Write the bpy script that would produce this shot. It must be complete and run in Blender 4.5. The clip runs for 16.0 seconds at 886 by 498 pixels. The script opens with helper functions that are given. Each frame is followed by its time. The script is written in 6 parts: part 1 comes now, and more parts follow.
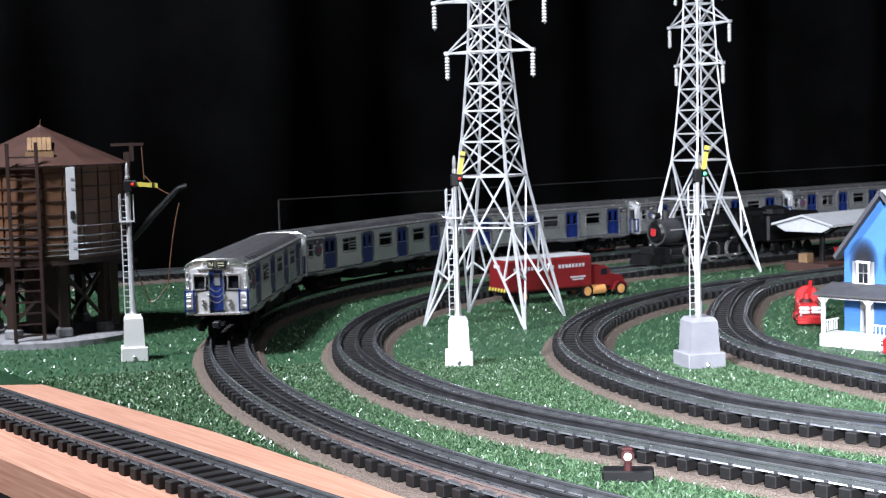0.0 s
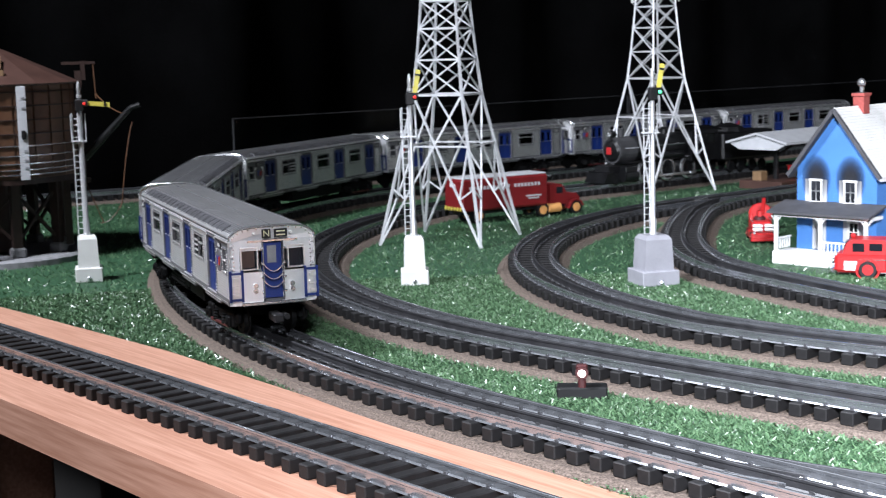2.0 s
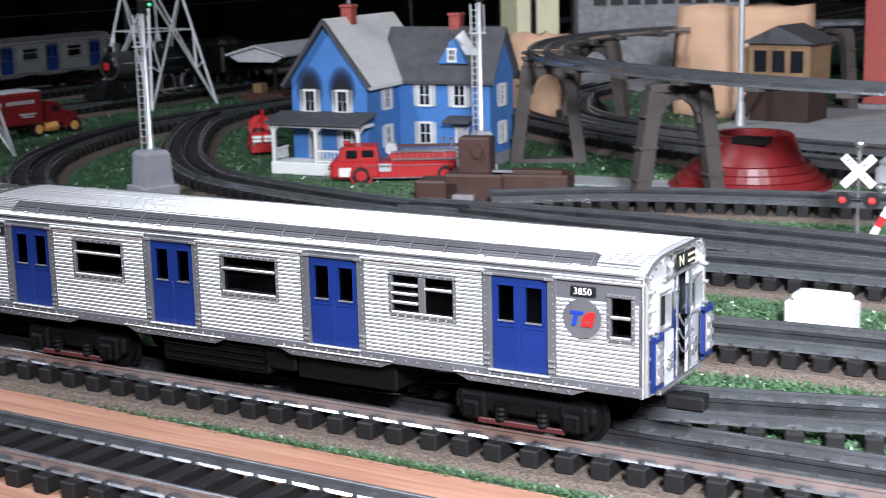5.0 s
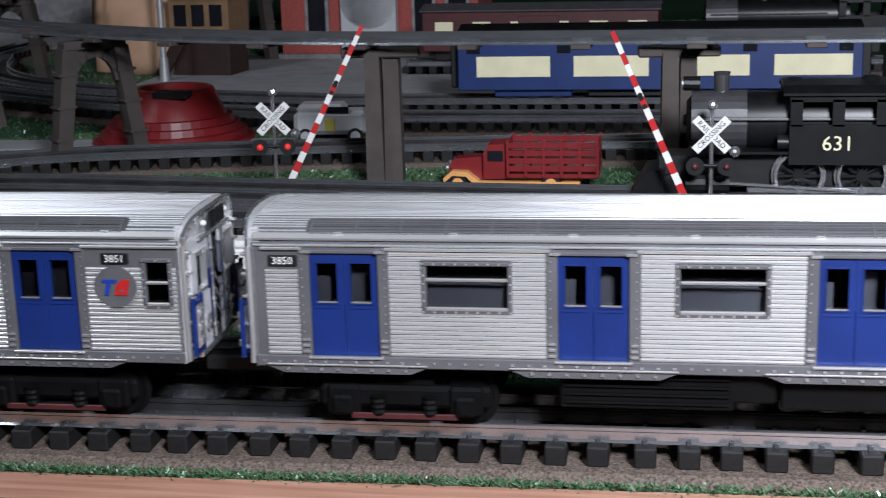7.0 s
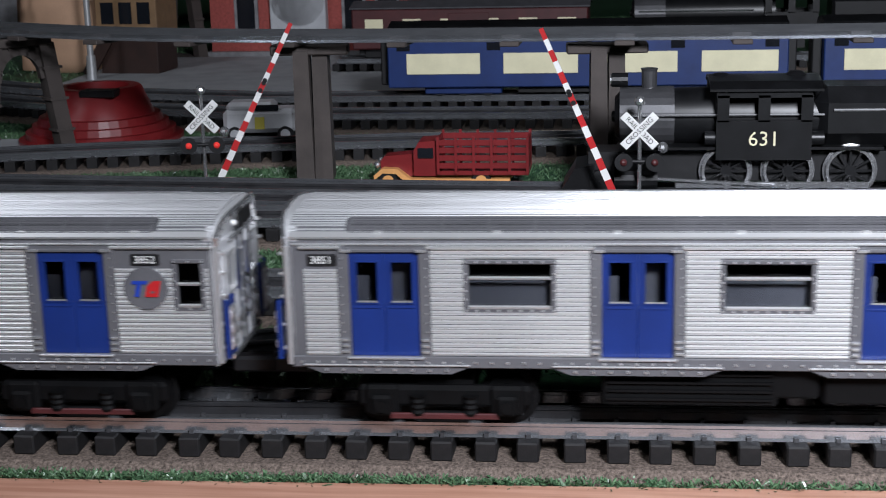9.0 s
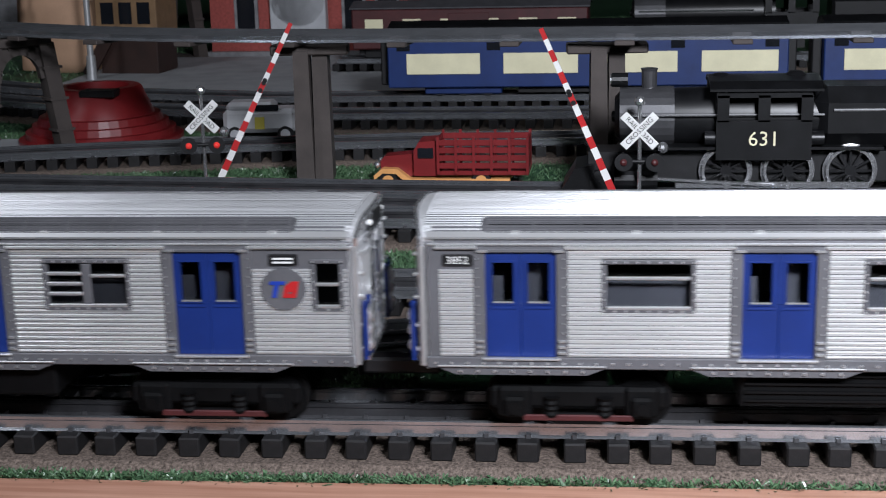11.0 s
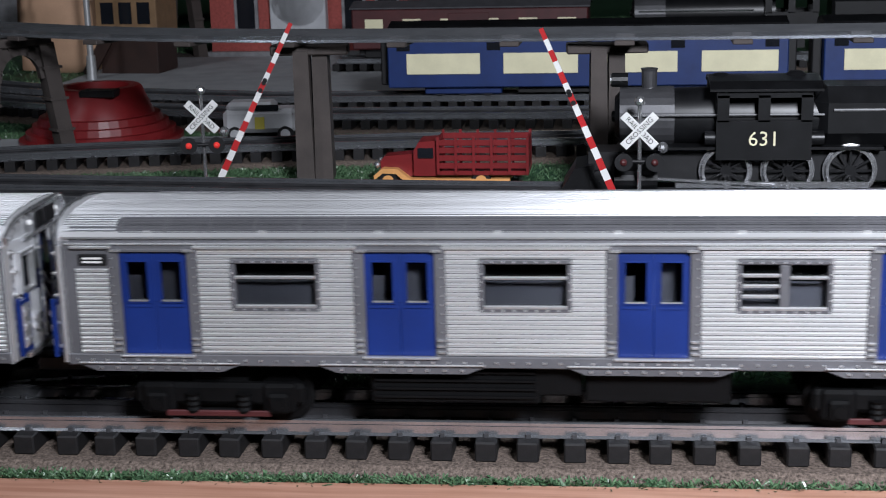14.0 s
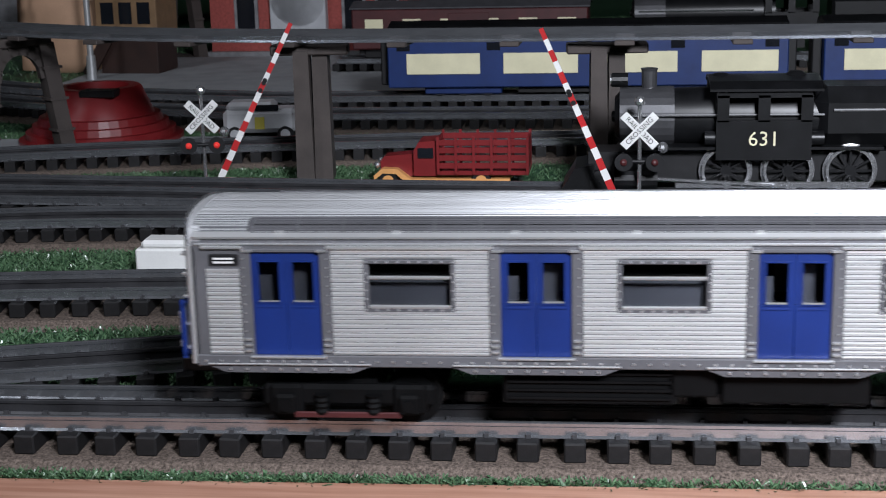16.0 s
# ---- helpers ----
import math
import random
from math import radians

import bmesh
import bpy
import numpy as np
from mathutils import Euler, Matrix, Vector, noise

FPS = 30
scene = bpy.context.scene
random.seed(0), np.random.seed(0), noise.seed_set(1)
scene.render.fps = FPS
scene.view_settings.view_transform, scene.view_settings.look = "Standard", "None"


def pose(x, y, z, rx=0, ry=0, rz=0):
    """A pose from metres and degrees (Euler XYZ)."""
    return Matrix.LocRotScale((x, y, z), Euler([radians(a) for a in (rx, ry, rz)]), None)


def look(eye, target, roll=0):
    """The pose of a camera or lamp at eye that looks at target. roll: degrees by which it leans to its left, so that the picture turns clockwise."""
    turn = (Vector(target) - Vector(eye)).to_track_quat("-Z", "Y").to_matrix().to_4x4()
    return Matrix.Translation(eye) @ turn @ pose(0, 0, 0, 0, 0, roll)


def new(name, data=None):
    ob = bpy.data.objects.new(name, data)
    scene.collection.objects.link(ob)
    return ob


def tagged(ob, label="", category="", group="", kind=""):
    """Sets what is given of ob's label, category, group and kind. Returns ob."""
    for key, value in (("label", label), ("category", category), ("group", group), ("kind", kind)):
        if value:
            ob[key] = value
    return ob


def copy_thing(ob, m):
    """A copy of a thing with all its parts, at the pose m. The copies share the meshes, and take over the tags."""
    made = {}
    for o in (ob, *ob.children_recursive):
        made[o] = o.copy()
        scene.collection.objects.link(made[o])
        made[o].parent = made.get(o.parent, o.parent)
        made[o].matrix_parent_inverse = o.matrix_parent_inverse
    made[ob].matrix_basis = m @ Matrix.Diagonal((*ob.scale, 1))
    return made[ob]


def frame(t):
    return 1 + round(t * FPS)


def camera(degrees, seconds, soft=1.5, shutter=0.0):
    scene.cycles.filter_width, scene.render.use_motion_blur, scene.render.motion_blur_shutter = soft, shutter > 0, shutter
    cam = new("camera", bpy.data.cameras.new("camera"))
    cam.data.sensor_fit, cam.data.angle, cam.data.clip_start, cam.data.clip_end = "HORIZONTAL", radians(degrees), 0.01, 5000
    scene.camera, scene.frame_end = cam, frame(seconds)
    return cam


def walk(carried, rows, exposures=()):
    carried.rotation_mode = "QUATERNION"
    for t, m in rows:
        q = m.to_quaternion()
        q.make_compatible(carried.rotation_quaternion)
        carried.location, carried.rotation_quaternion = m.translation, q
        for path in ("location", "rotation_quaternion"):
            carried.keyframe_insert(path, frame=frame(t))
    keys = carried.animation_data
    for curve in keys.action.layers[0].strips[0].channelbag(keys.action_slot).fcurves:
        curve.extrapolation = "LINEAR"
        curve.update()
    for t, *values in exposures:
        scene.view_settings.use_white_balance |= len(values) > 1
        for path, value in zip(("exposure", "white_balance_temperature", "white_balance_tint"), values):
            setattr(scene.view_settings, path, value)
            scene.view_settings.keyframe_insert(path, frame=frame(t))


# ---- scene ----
PAN = (  # seconds, eye, heading, tilt and roll in degrees
    (0.0, -0.0298, 0.0231, 0.2065, -52.314, -4.586, -1.508),
    (0.5, -0.0298, 0.0231, 0.2065, -52.289, -4.573, -1.522),
    (1.0, -0.0299, 0.023, 0.2065, -52.348, -5.477, -1.549),
    (1.5, -0.0299, 0.023, 0.2065, -52.434, -6.933, -1.566),
    (1.9, -0.0294, 0.0235, 0.2065, -51.352, -7.611, -1.558),
    (2.0, -0.0292, 0.0239, 0.2065, -50.692, -7.81, -1.55),
    (2.5, -0.0286, 0.0246, 0.2065, -49.274, -8.507, -1.542),
    (3.0, -0.0279, 0.0254, 0.2065, -47.706, -9.05, -1.437),
    (3.2, -0.0273, 0.026, 0.2065, -46.435, -9.248, -1.408),
    (3.5, -0.0263, 0.0271, 0.2065, -44.16, -9.804, -1.349),
    (4.0, -0.0249, 0.0283, 0.2065, -41.32, -10.323, -1.345),
    (4.2, -0.0244, 0.0288, 0.2065, -40.261, -10.48, -1.32),
    (6.3, -0.0036, 0.0334, 0.2031, -15.252, -13.497, -1.757),
    (6.5, -0.0026, 0.0336, 0.2031, -13.797, -13.582, -1.81),
    (6.8, -0.0011, 0.034, 0.2031, -11.455, -13.749, -1.713),
    (7.0, -0.0002, 0.0341, 0.2031, -10.061, -13.843, -1.616),
    (7.5, 0.0015, 0.0344, 0.2031, -7.432, -14.02, -1.491),
    (7.8, 0.0015, 0.0344, 0.2031, -7.381, -14.022, -1.489),
    (16.0, 0.0015, 0.0344, 0.2031, -7.381, -14.022, -1.489),
)


def aim(x, y, z, heading, tilt, roll):
    h, p = radians(heading), radians(tilt)
    eye = Vector((x, y, z))
    return look(eye, eye + Vector((math.sin(h) * math.cos(p), math.cos(h) * math.cos(p), math.sin(p))), roll)


cam = camera(33.778, 16.0, 0.85, 0.22)
cam.data.dof.use_dof, cam.data.dof.focus_distance, cam.data.dof.aperture_fstop = True, 0.66, 56
walk(cam, [(row[0], aim(*row[1:])) for row in PAN], [(0, 0.15), (1.0, 0.05), (2.0, -0.2), (3, -0.5), (4.2, -0.9), (6.3, -2.45), (7.5, -3.05), (16, -3.13)])

# ---- light: two unseen area lamps added in front of the bench, dark room ----
world = bpy.data.worlds.new("room")
scene.world = world
world.use_nodes = True
world.node_tree.nodes["Background"].inputs[0].default_value = (0.75, 0.85, 1.0, 1)
world.node_tree.nodes["Background"].inputs[1].default_value = 0.035


def ceiling_lamp(x, y, z, tx, ty, size, power, colour, beam=180):
    data = bpy.data.lights.new("ceiling_lamp", "AREA")
    data.shape, data.size, data.energy, data.color = "DISK", size, power, colour
    data.spread = radians(beam)
    ob = new("ceiling_lamp", data)
    ob.matrix_world = look((x, y, z), (tx, ty, 0))
    return ob


ceiling_lamp(-1.2, -0.22, 1.45, -0.7, 0.9, 0.3, 84, (0.86, 0.90, 1.0))
# low, narrowed beam added near the camera for highlights on the cars
ceiling_lamp(0.33, -0.2, 0.64, 0.3, 0.9, 0.24, 92, (0.86, 0.90, 1.0), 108)


# ---- materials ----
def material(name, colour, rough=0.6, metal=0.0, spread=0.12, scale=120.0, bump=0.1, glow=0.0, fine=900.0, spec=0.5):
    """A surface with broad stains, fine grain and relief at model size."""
    m = bpy.data.materials.new(name)
    m.use_nodes = True
    t = m.node_tree
    b = t.nodes["Principled BSDF"]
    b.inputs["Roughness"].default_value, b.inputs["Metallic"].default_value = rough, metal
    b.inputs["Specular IOR Level"].default_value = spec
    tc = t.nodes.new("ShaderNodeTexCoord")
    broad, grain = t.nodes.new("ShaderNodeTexNoise"), t.nodes.new("ShaderNodeTexNoise")
    broad.inputs["Scale"].default_value, grain.inputs["Scale"].default_value = scale, fine
    broad.inputs["Detail"].default_value = 4
    t.links.new(tc.outputs["Object"], broad.inputs["Vector"])
    t.links.new(tc.outputs["Object"], grain.inputs["Vector"])
    mix = t.nodes.new("ShaderNodeMath")
    mix.operation = "MULTIPLY_ADD"
    mix.inputs[1].default_value = 0.35
    t.links.new(grain.outputs["Fac"], mix.inputs[0])
    t.links.new(broad.outputs["Fac"], mix.inputs[2])
    ramp = t.nodes.new("ShaderNodeValToRGB")
    lo, hi = [max(0, c * (1 - spread * 2)) for c in colour], [min(1, c * (1 + spread * 1.3)) for c in colour]
    ramp.color_ramp.elements[0].position, ramp.color_ramp.elements[1].position = 0.35, 0.95
    ramp.color_ramp.elements[0].color, ramp.color_ramp.elements[1].color = (*lo, 1), (*hi, 1)
    t.links.new(mix.outputs[0], ramp.inputs[0])
    t.links.new(ramp.outputs[0], b.inputs["Base Color"])
    if bump:
        bp = t.nodes.new("ShaderNodeBump")
        bp.inputs["Strength"].default_value, bp.inputs["Distance"].default_value = bump, 0.0006
        t.links.new(mix.outputs[0], bp.inputs["Height"])
        t.links.new(bp.outputs[0], b.inputs["Normal"])
    if glow:
        b.inputs["Emission Color"].default_value, b.inputs["Emission Strength"].default_value = (*colour, 1), glow
    return m


M = {
    "steel_rail": material("steel_rail", (0.37, 0.385, 0.41), 0.2, 0.85, 0.12, 60),
    "black_rail": material("black_rail", (0.035, 0.035, 0.038), 0.42, 0.3, 0.3, 60),
    "roof_steel": material("roof_steel", (0.72, 0.725, 0.74), 0.34, 0.95, 0.06, 30, 0.0),
    "tie": material("tie", (0.009, 0.0085, 0.009), 0.6, 0.0, 0.3, 150, 0.3, spec=0.3),
    "cork": material("cork", (0.125, 0.098, 0.082), 0.9, 0.0, 0.48, 900, 1.0, fine=2200, spec=0.15),
    "silver": material("silver", (0.95, 0.955, 0.965), 0.345, 0.9, 0.04, 30, 0.0),
    "end_silver": material("end_silver", (0.8, 0.805, 0.82), 0.36, 0.62, 0.06, 40, 0.0),
    "roof_silver": material("roof_silver", (0.1, 0.1, 0.108), 0.42, 0.4, 0.15, 30, 0.05),
    "grey_plastic": material("grey_plastic", (0.13, 0.13, 0.14), 0.4, 0.3, 0.1, 60, 0.05),
    "mark_blue": material("mark_blue", (0.012, 0.04, 0.3), 0.4, 0, 0.1, 60, 0.0),
    "blue_door": material("blue_door", (0.006, 0.022, 0.135), 0.4, 0, 0.1, 60, 0.05),
    "pitch": material("pitch", (0.0022, 0.0022, 0.0025), 0.65, 0, 0.3, 80, 0.1, spec=0.12),
    "black": material("black", (0.007, 0.007, 0.008), 0.5, 0, 0.3, 80, 0.1, spec=0.35),
    "soot_black": material("soot_black", (0.006, 0.0062, 0.007), 0.36, 0.0, 0.3, 80, 0.1, spec=0.35),
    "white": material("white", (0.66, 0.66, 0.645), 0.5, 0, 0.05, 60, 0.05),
    "tower_grey": material("tower_grey", (0.62, 0.63, 0.65), 0.42, 0.25, 0.08, 60, 0.05),
    "mast": material("mast", (0.55, 0.56, 0.57), 0.35, 0.6, 0.1, 60, 0.05),
    "base_grey": material("base_grey", (0.27, 0.27, 0.3), 0.5, 0, 0.1, 60, 0.05),
    "yellow": material("yellow", (0.6, 0.52, 0.09), 0.5, 0, 0.1, 60, 0.05),
    "red": material("red", (0.42, 0.018, 0.02), 0.36, 0, 0.12, 60, 0.05),
    "truck_red": material("truck_red", (0.16, 0.010, 0.012), 0.4, 0, 0.12, 60, 0.05),
    "graphite": material("graphite", (0.07, 0.07, 0.075), 0.4, 0.4, 0.2, 60, 0.1),
    "dark_red": material("dark_red", (0.055, 0.01, 0.011), 0.5, 0, 0.2, 60, 0.1),
    "orange_wheel": material("orange_wheel", (0.62, 0.3, 0.1), 0.5, 0, 0.1, 60, 0.05),
    "house_blue": material("house_blue", (0.05, 0.165, 0.42), 0.6, 0, 0.08, 40, 0.1),
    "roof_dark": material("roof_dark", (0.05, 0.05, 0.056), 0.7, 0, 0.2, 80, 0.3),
    "shutter": material("shutter", (0.42, 0.43, 0.45), 0.6, 0, 0.08, 80, 0.1),
    "window_dark": material("window_dark", (0.01, 0.0115, 0.015), 0.12, 0, 0.1, 60, 0.0),
    "window_pale": material("window_pale", (0.2, 0.21, 0.22), 0.25, 0, 0.2, 40, 0.0),
    "brick": material("brick", (0.3, 0.06, 0.05), 0.8, 0, 0.2, 300, 0.4),
    "tank_wood": material("tank_wood", (0.105, 0.05, 0.026), 0.42, 0, 0.2, 60, 0.2),
    "tank_brown": material("tank_brown", (0.024, 0.01, 0.007), 0.55, 0, 0.2, 60, 0.2),
    "tank_roof": material("tank_roof", (0.052, 0.024, 0.018), 0.5, 0, 0.15, 60, 0.2),
    "pale_wood": material("pale_wood", (0.2, 0.12, 0.06), 0.6, 0, 0.15, 80, 0.2),
    "stone_grey": material("stone_grey", (0.2, 0.2, 0.21), 0.8, 0, 0.2, 120, 0.4),
    "brown_plastic": material("brown_plastic", (0.055, 0.026, 0.02), 0.5, 0, 0.15, 60, 0.1),
    "trestle": material("trestle", (0.05, 0.04, 0.036), 0.7, 0, 0.2, 60, 0.2),
    "cream": material("cream", (0.66, 0.62, 0.42), 0.5, 0, 0.06, 60, 0.05),
    "coach_blue": material("coach_blue", (0.008, 0.026, 0.115), 0.4, 0, 0.12, 60, 0.05),
    "peach": material("peach", (0.5, 0.31, 0.2), 0.8, 0, 0.1, 30, 0.1),
    "pavement_grey": material("pavement_grey", (0.26, 0.27, 0.28), 0.8, 0, 0.12, 40, 0.2),
    "cloth": material("cloth", (0.006, 0.006, 0.0065), 0.95, 0, 0.4, 6, 0.3, fine=200, spec=0.1),
    "red_lamp": material("red_lamp", (0.9, 0.05, 0.04), 0.3, 0, 0.05, 60, 0, 0.18),
    "white_lamp": material("white_lamp", (1.0, 0.8, 0.75), 0.3, 0, 0.05, 60, 0, 2.5),
    "green_lamp": material("green_lamp", (0.1, 0.9, 0.4), 0.3, 0, 0.05, 60, 0, 1.2),
    "orange_lamp": material("orange_lamp", (1.0, 0.25, 0.03), 0.3, 0, 0.05, 60, 0, 2.0),
    "chrome": material("chrome", (0.75, 0.76, 0.78), 0.2, 0.9, 0.05, 60, 0.0),
    "floor_dark": material("floor_dark", (0.03, 0.028, 0.027), 0.8, 0, 0.3, 3, 0.2),
}


def wood_material():
    m = material("plank_wood", (0.42, 0.2, 0.115), 0.5, 0, 0.1, 30, 0.15)
    t = m.node_tree
    b = t.nodes["Principled BSDF"]
    tc = t.nodes.new("ShaderNodeTexCoord")
    mp = t.nodes.new("ShaderNodeMapping")
    mp.inputs["Scale"].default_value = (6, 130, 130)
    mp.inputs["Rotation"].default_value = (0, 0, radians(6))
    n = t.nodes.new("ShaderNodeTexNoise")
    n.inputs["Scale"].default_value, n.inputs["Detail"].default_value = 3, 6
    r = t.nodes.new("ShaderNodeValToRGB")
    r.color_ramp.elements[0].position, r.color_ramp.elements[1].position = 0.35, 0.7
    r.color_ramp.elements[0].color, r.color_ramp.elements[1].color = (0.33, 0.16, 0.105, 1), (0.47, 0.26, 0.185, 1)
    t.links.new(tc.outputs["Object"], mp.inputs["Vector"])
    t.links.new(mp.outputs[0], n.inputs["Vector"])
    t.links.new(n.outputs["Fac"], r.inputs[0])
    t.links.new(r.outputs[0], b.inputs["Base Color"])
    return m


def grass_material(name, a, b2, rough):
    m = bpy.data.materials.new(name)
    m.use_nodes = True
    t = m.node_tree
    b = t.nodes["Principled BSDF"]
    b.inputs["Roughness"].default_value = rough
    g = t.nodes.new("ShaderNodeNewGeometry")
    r = t.nodes.new("ShaderNodeValToRGB")
    r.color_ramp.elements[0].color, r.color_ramp.elements[1].color = (*a, 1), (*b2, 1)
    t.links.new(g.outputs["Random Per Island"], r.inputs[0])
    t.links.new(r.outputs[0], b.inputs["Base Color"])
    return m




def glass_material():
    """Thin tinted glazing: mostly clear, with a weak gloss."""
    m = bpy.data.materials.new("car_glass")
    m.use_nodes = True
    t = m.node_tree
    clear, gloss, mix, fr = [t.nodes.new(n) for n in ("ShaderNodeBsdfTransparent", "ShaderNodeBsdfGlossy", "ShaderNodeMixShader", "ShaderNodeFresnel")]
    clear.inputs[0].default_value = (0.62, 0.63, 0.66, 1)
    gloss.inputs["Roughness"].default_value = 0.08
    fr.inputs["IOR"].default_value = 1.45
    t.links.new(fr.outputs[0], mix.inputs[0])
    t.links.new(clear.outputs[0], mix.inputs[1])
    t.links.new(gloss.outputs[0], mix.inputs[2])
    t.links.new(mix.outputs[0], t.nodes["Material Output"].inputs["Surface"])
    return m


M["car_glass"] = glass_material()
M["car_inside"] = material("car_inside", (0.6, 0.6, 0.6), 0.6, 0, 0.15, 60, 0.05)
M["wood"] = wood_material()
M["grass"] = grass_material("grass", (0.03, 0.07, 0.034), (0.115, 0.2, 0.105), 0.27)
M["turf"] = material("turf", (0.02, 0.07, 0.03), 0.6, 0, 0.5, 250, 1.0, fine=1200)


# ---- mesh building ----
class Solid:
    """Gathers faces of one mesh."""

    def __init__(self):
        self.v, self.f = [], []

    def add(self, verts, faces):
        k = len(self.v)
        self.v += [tuple(p) for p in verts]
        self.f += [tuple(k + i for i in q) for q in faces]
        return self

    def box(self, x, y, z, sx, sy, sz, turn=None, c=0.0):
        """A box round (x, y, z), with chamfered edges when c is given."""
        h = (sx / 2, sy / 2, sz / 2)
        if c <= 0:
            vs = [Vector((a * h[0], b * h[1], d * h[2])) for a in (-1, 1) for b in (-1, 1) for d in (-1, 1)]
            fs = [(0, 1, 3, 2), (4, 6, 7, 5), (0, 4, 5, 1), (2, 3, 7, 6), (0, 2, 6, 4), (1, 5, 7, 3)]
        else:
            vs, idx, fs = [], {}, []
            for a in (-1, 1):
                for b in (-1, 1):
                    for d in (-1, 1):
                        for ax in range(3):
                            s = [a * (h[0] - c), b * (h[1] - c), d * (h[2] - c)]
                            s[ax] = (a, b, d)[ax] * h[ax]
                            idx[a, b, d, ax] = len(vs)
                            vs.append(Vector(s))
            for ax in range(3):
                o = [i for i in range(3) if i != ax]
                for s in (-1, 1):
                    ring = []
                    for p, q in ((-1, -1), (1, -1), (1, 1), (-1, 1)):
                        k = [0, 0, 0]
                        k[ax], k[o[0]], k[o[1]] = s, p, q
                        ring.append(idx[k[0], k[1], k[2], ax])
                    fs.append(tuple(ring if (s > 0) == (ax != 1) else ring[::-1]))
                for p in (-1, 1):
                    for q in (-1, 1):
                        k1, k2 = [0, 0, 0], [0, 0, 0]
                        k1[ax], k2[ax] = -1, 1
                        k1[o[0]] = k2[o[0]] = p
                        k1[o[1]] = k2[o[1]] = q
                        quad = (idx[(*k1, o[0])], idx[(*k2, o[0])], idx[(*k2, o[1])], idx[(*k1, o[1])])
                        fs.append(quad if (p * q > 0) == (ax != 1) else quad[::-1])
            for a in (-1, 1):
                for b in (-1, 1):
                    for d in (-1, 1):
                        tri = tuple(idx[a, b, d, i] for i in range(3))
                        fs.append(tri if a * b * d > 0 else tri[::-1])
        o = Vector((x, y, z))
        return self.add([o + (turn @ p if turn else p) for p in vs], fs)

    def rod(self, a, b, r, r2=None, n=8, cap=True):
        a, b = Vector(a), Vector(b)
        r2 = r if r2 is None else r2
        q = (b - a).to_track_quat("Z", "Y")
        ring = [(math.cos(2 * math.pi * i / n), math.sin(2 * math.pi * i / n)) for i in range(n)]
        vs = [a + q @ Vector((c * r, s * r, 0)) for c, s in ring] + [b + q @ Vector((c * r2, s * r2, 0)) for c, s in ring]
        fs = [(i, (i + 1) % n, n + (i + 1) % n, n + i) for i in range(n)]
        if cap:
            fs += [tuple(range(n - 1, -1, -1)), tuple(range(n, 2 * n))]
        return self.add(vs, fs)

    def bar(self, a, b, w, d=None):
        """A square bar from a to b."""
        a, b = Vector(a), Vector(b)
        d = d or w
        q = (b - a).to_track_quat("Z", "Y").to_matrix()
        return self.box(*((a + b) / 2), w, d, (b - a).length, q)

    def lathe(self, prof, x=0, y=0, z=0, n=20, turn=None, cap=True):
        """Profile of (radius, height) turned about the upright axis."""
        vs, fs, m = [], [], len(prof)
        for i in range(n):
            a = 2 * math.pi * i / n
            vs += [Vector((r * math.cos(a), r * math.sin(a), h)) for r, h in prof]
        for i in range(n):
            j = (i + 1) % n
            fs += [(i * m + k, j * m + k, j * m + k + 1, i * m + k + 1) for k in range(m - 1)]
        if cap:
            fs += [tuple(i * m for i in range(n - 1, -1, -1)), tuple(i * m + m - 1 for i in range(n))]
        o = Vector((x, y, z))
        return self.add([o + (turn @ p if turn else p) for p in vs], fs)

    def extrude(self, prof, axis, a, b):
        """A closed outline of 2D points pushed along axis 'x', 'y' or 'z' from a to b."""
        def put(p, k):
            return {"x": (k, p[0], p[1]), "y": (p[0], k, p[1]), "z": (p[0], p[1], k)}[axis]
        n = len(prof)
        fs = [(i, (i + 1) % n, n + (i + 1) % n, n + i) for i in range(n)] + [tuple(range(n - 1, -1, -1)), tuple(range(n, 2 * n))]
        return self.add([put(p, a) for p in prof] + [put(p, b) for p in prof], fs)

    def ball(self, x, y, z, r, n=10):
        return self.lathe([(r * math.sin(math.pi * k / 6) + 1e-5, -r * math.cos(math.pi * k / 6)) for k in range(7)], x, y, z, n)

    def sweep(self, line, prof, normals):
        """An outline of (side, height) carried along a line of plan points."""
        n = len(prof)
        for p, nn in zip(line, normals):
            self.v += [(p[0] + nn[0] * s, p[1] + nn[1] * s, h) for s, h in prof]
        m = len(line)
        for i in range(m - 1):
            for k in range(n):
                a, b = i * n + k, i * n + (k + 1) % n
                self.f.append((a, b, b + n, a + n))
        self.f += [tuple(range(n - 1, -1, -1)), tuple((m - 1) * n + k for k in range(n))]
        return self

    def mesh(self, name, mat, smooth=False):
        me = bpy.data.meshes.new(name)
        me.from_pydata(self.v, [], self.f)
        bm = bmesh.new()
        bm.from_mesh(me)
        bmesh.ops.recalc_face_normals(bm, faces=bm.faces)
        bm.to_mesh(me)
        bm.free()
        me.materials.append(mat)
        if smooth:
            for p in me.polygons:
                p.use_smooth = True
            me.set_sharp_from_angle(angle=radians(35))
        return me


def part(name, solid, mat, parent=None, label="", smooth=False):
    ob = new(name, solid.mesh(name, M[mat], smooth) if isinstance(solid, Solid) else solid)
    ob.parent = parent
    return tagged(ob, label)


def thing(name, label, category, m=None, group="", kind=""):
    ob = new(name)
    ob.empty_display_size = 0.02
    if m is not None:
        ob.matrix_basis = m
    return tagged(ob, label, category, group, kind)


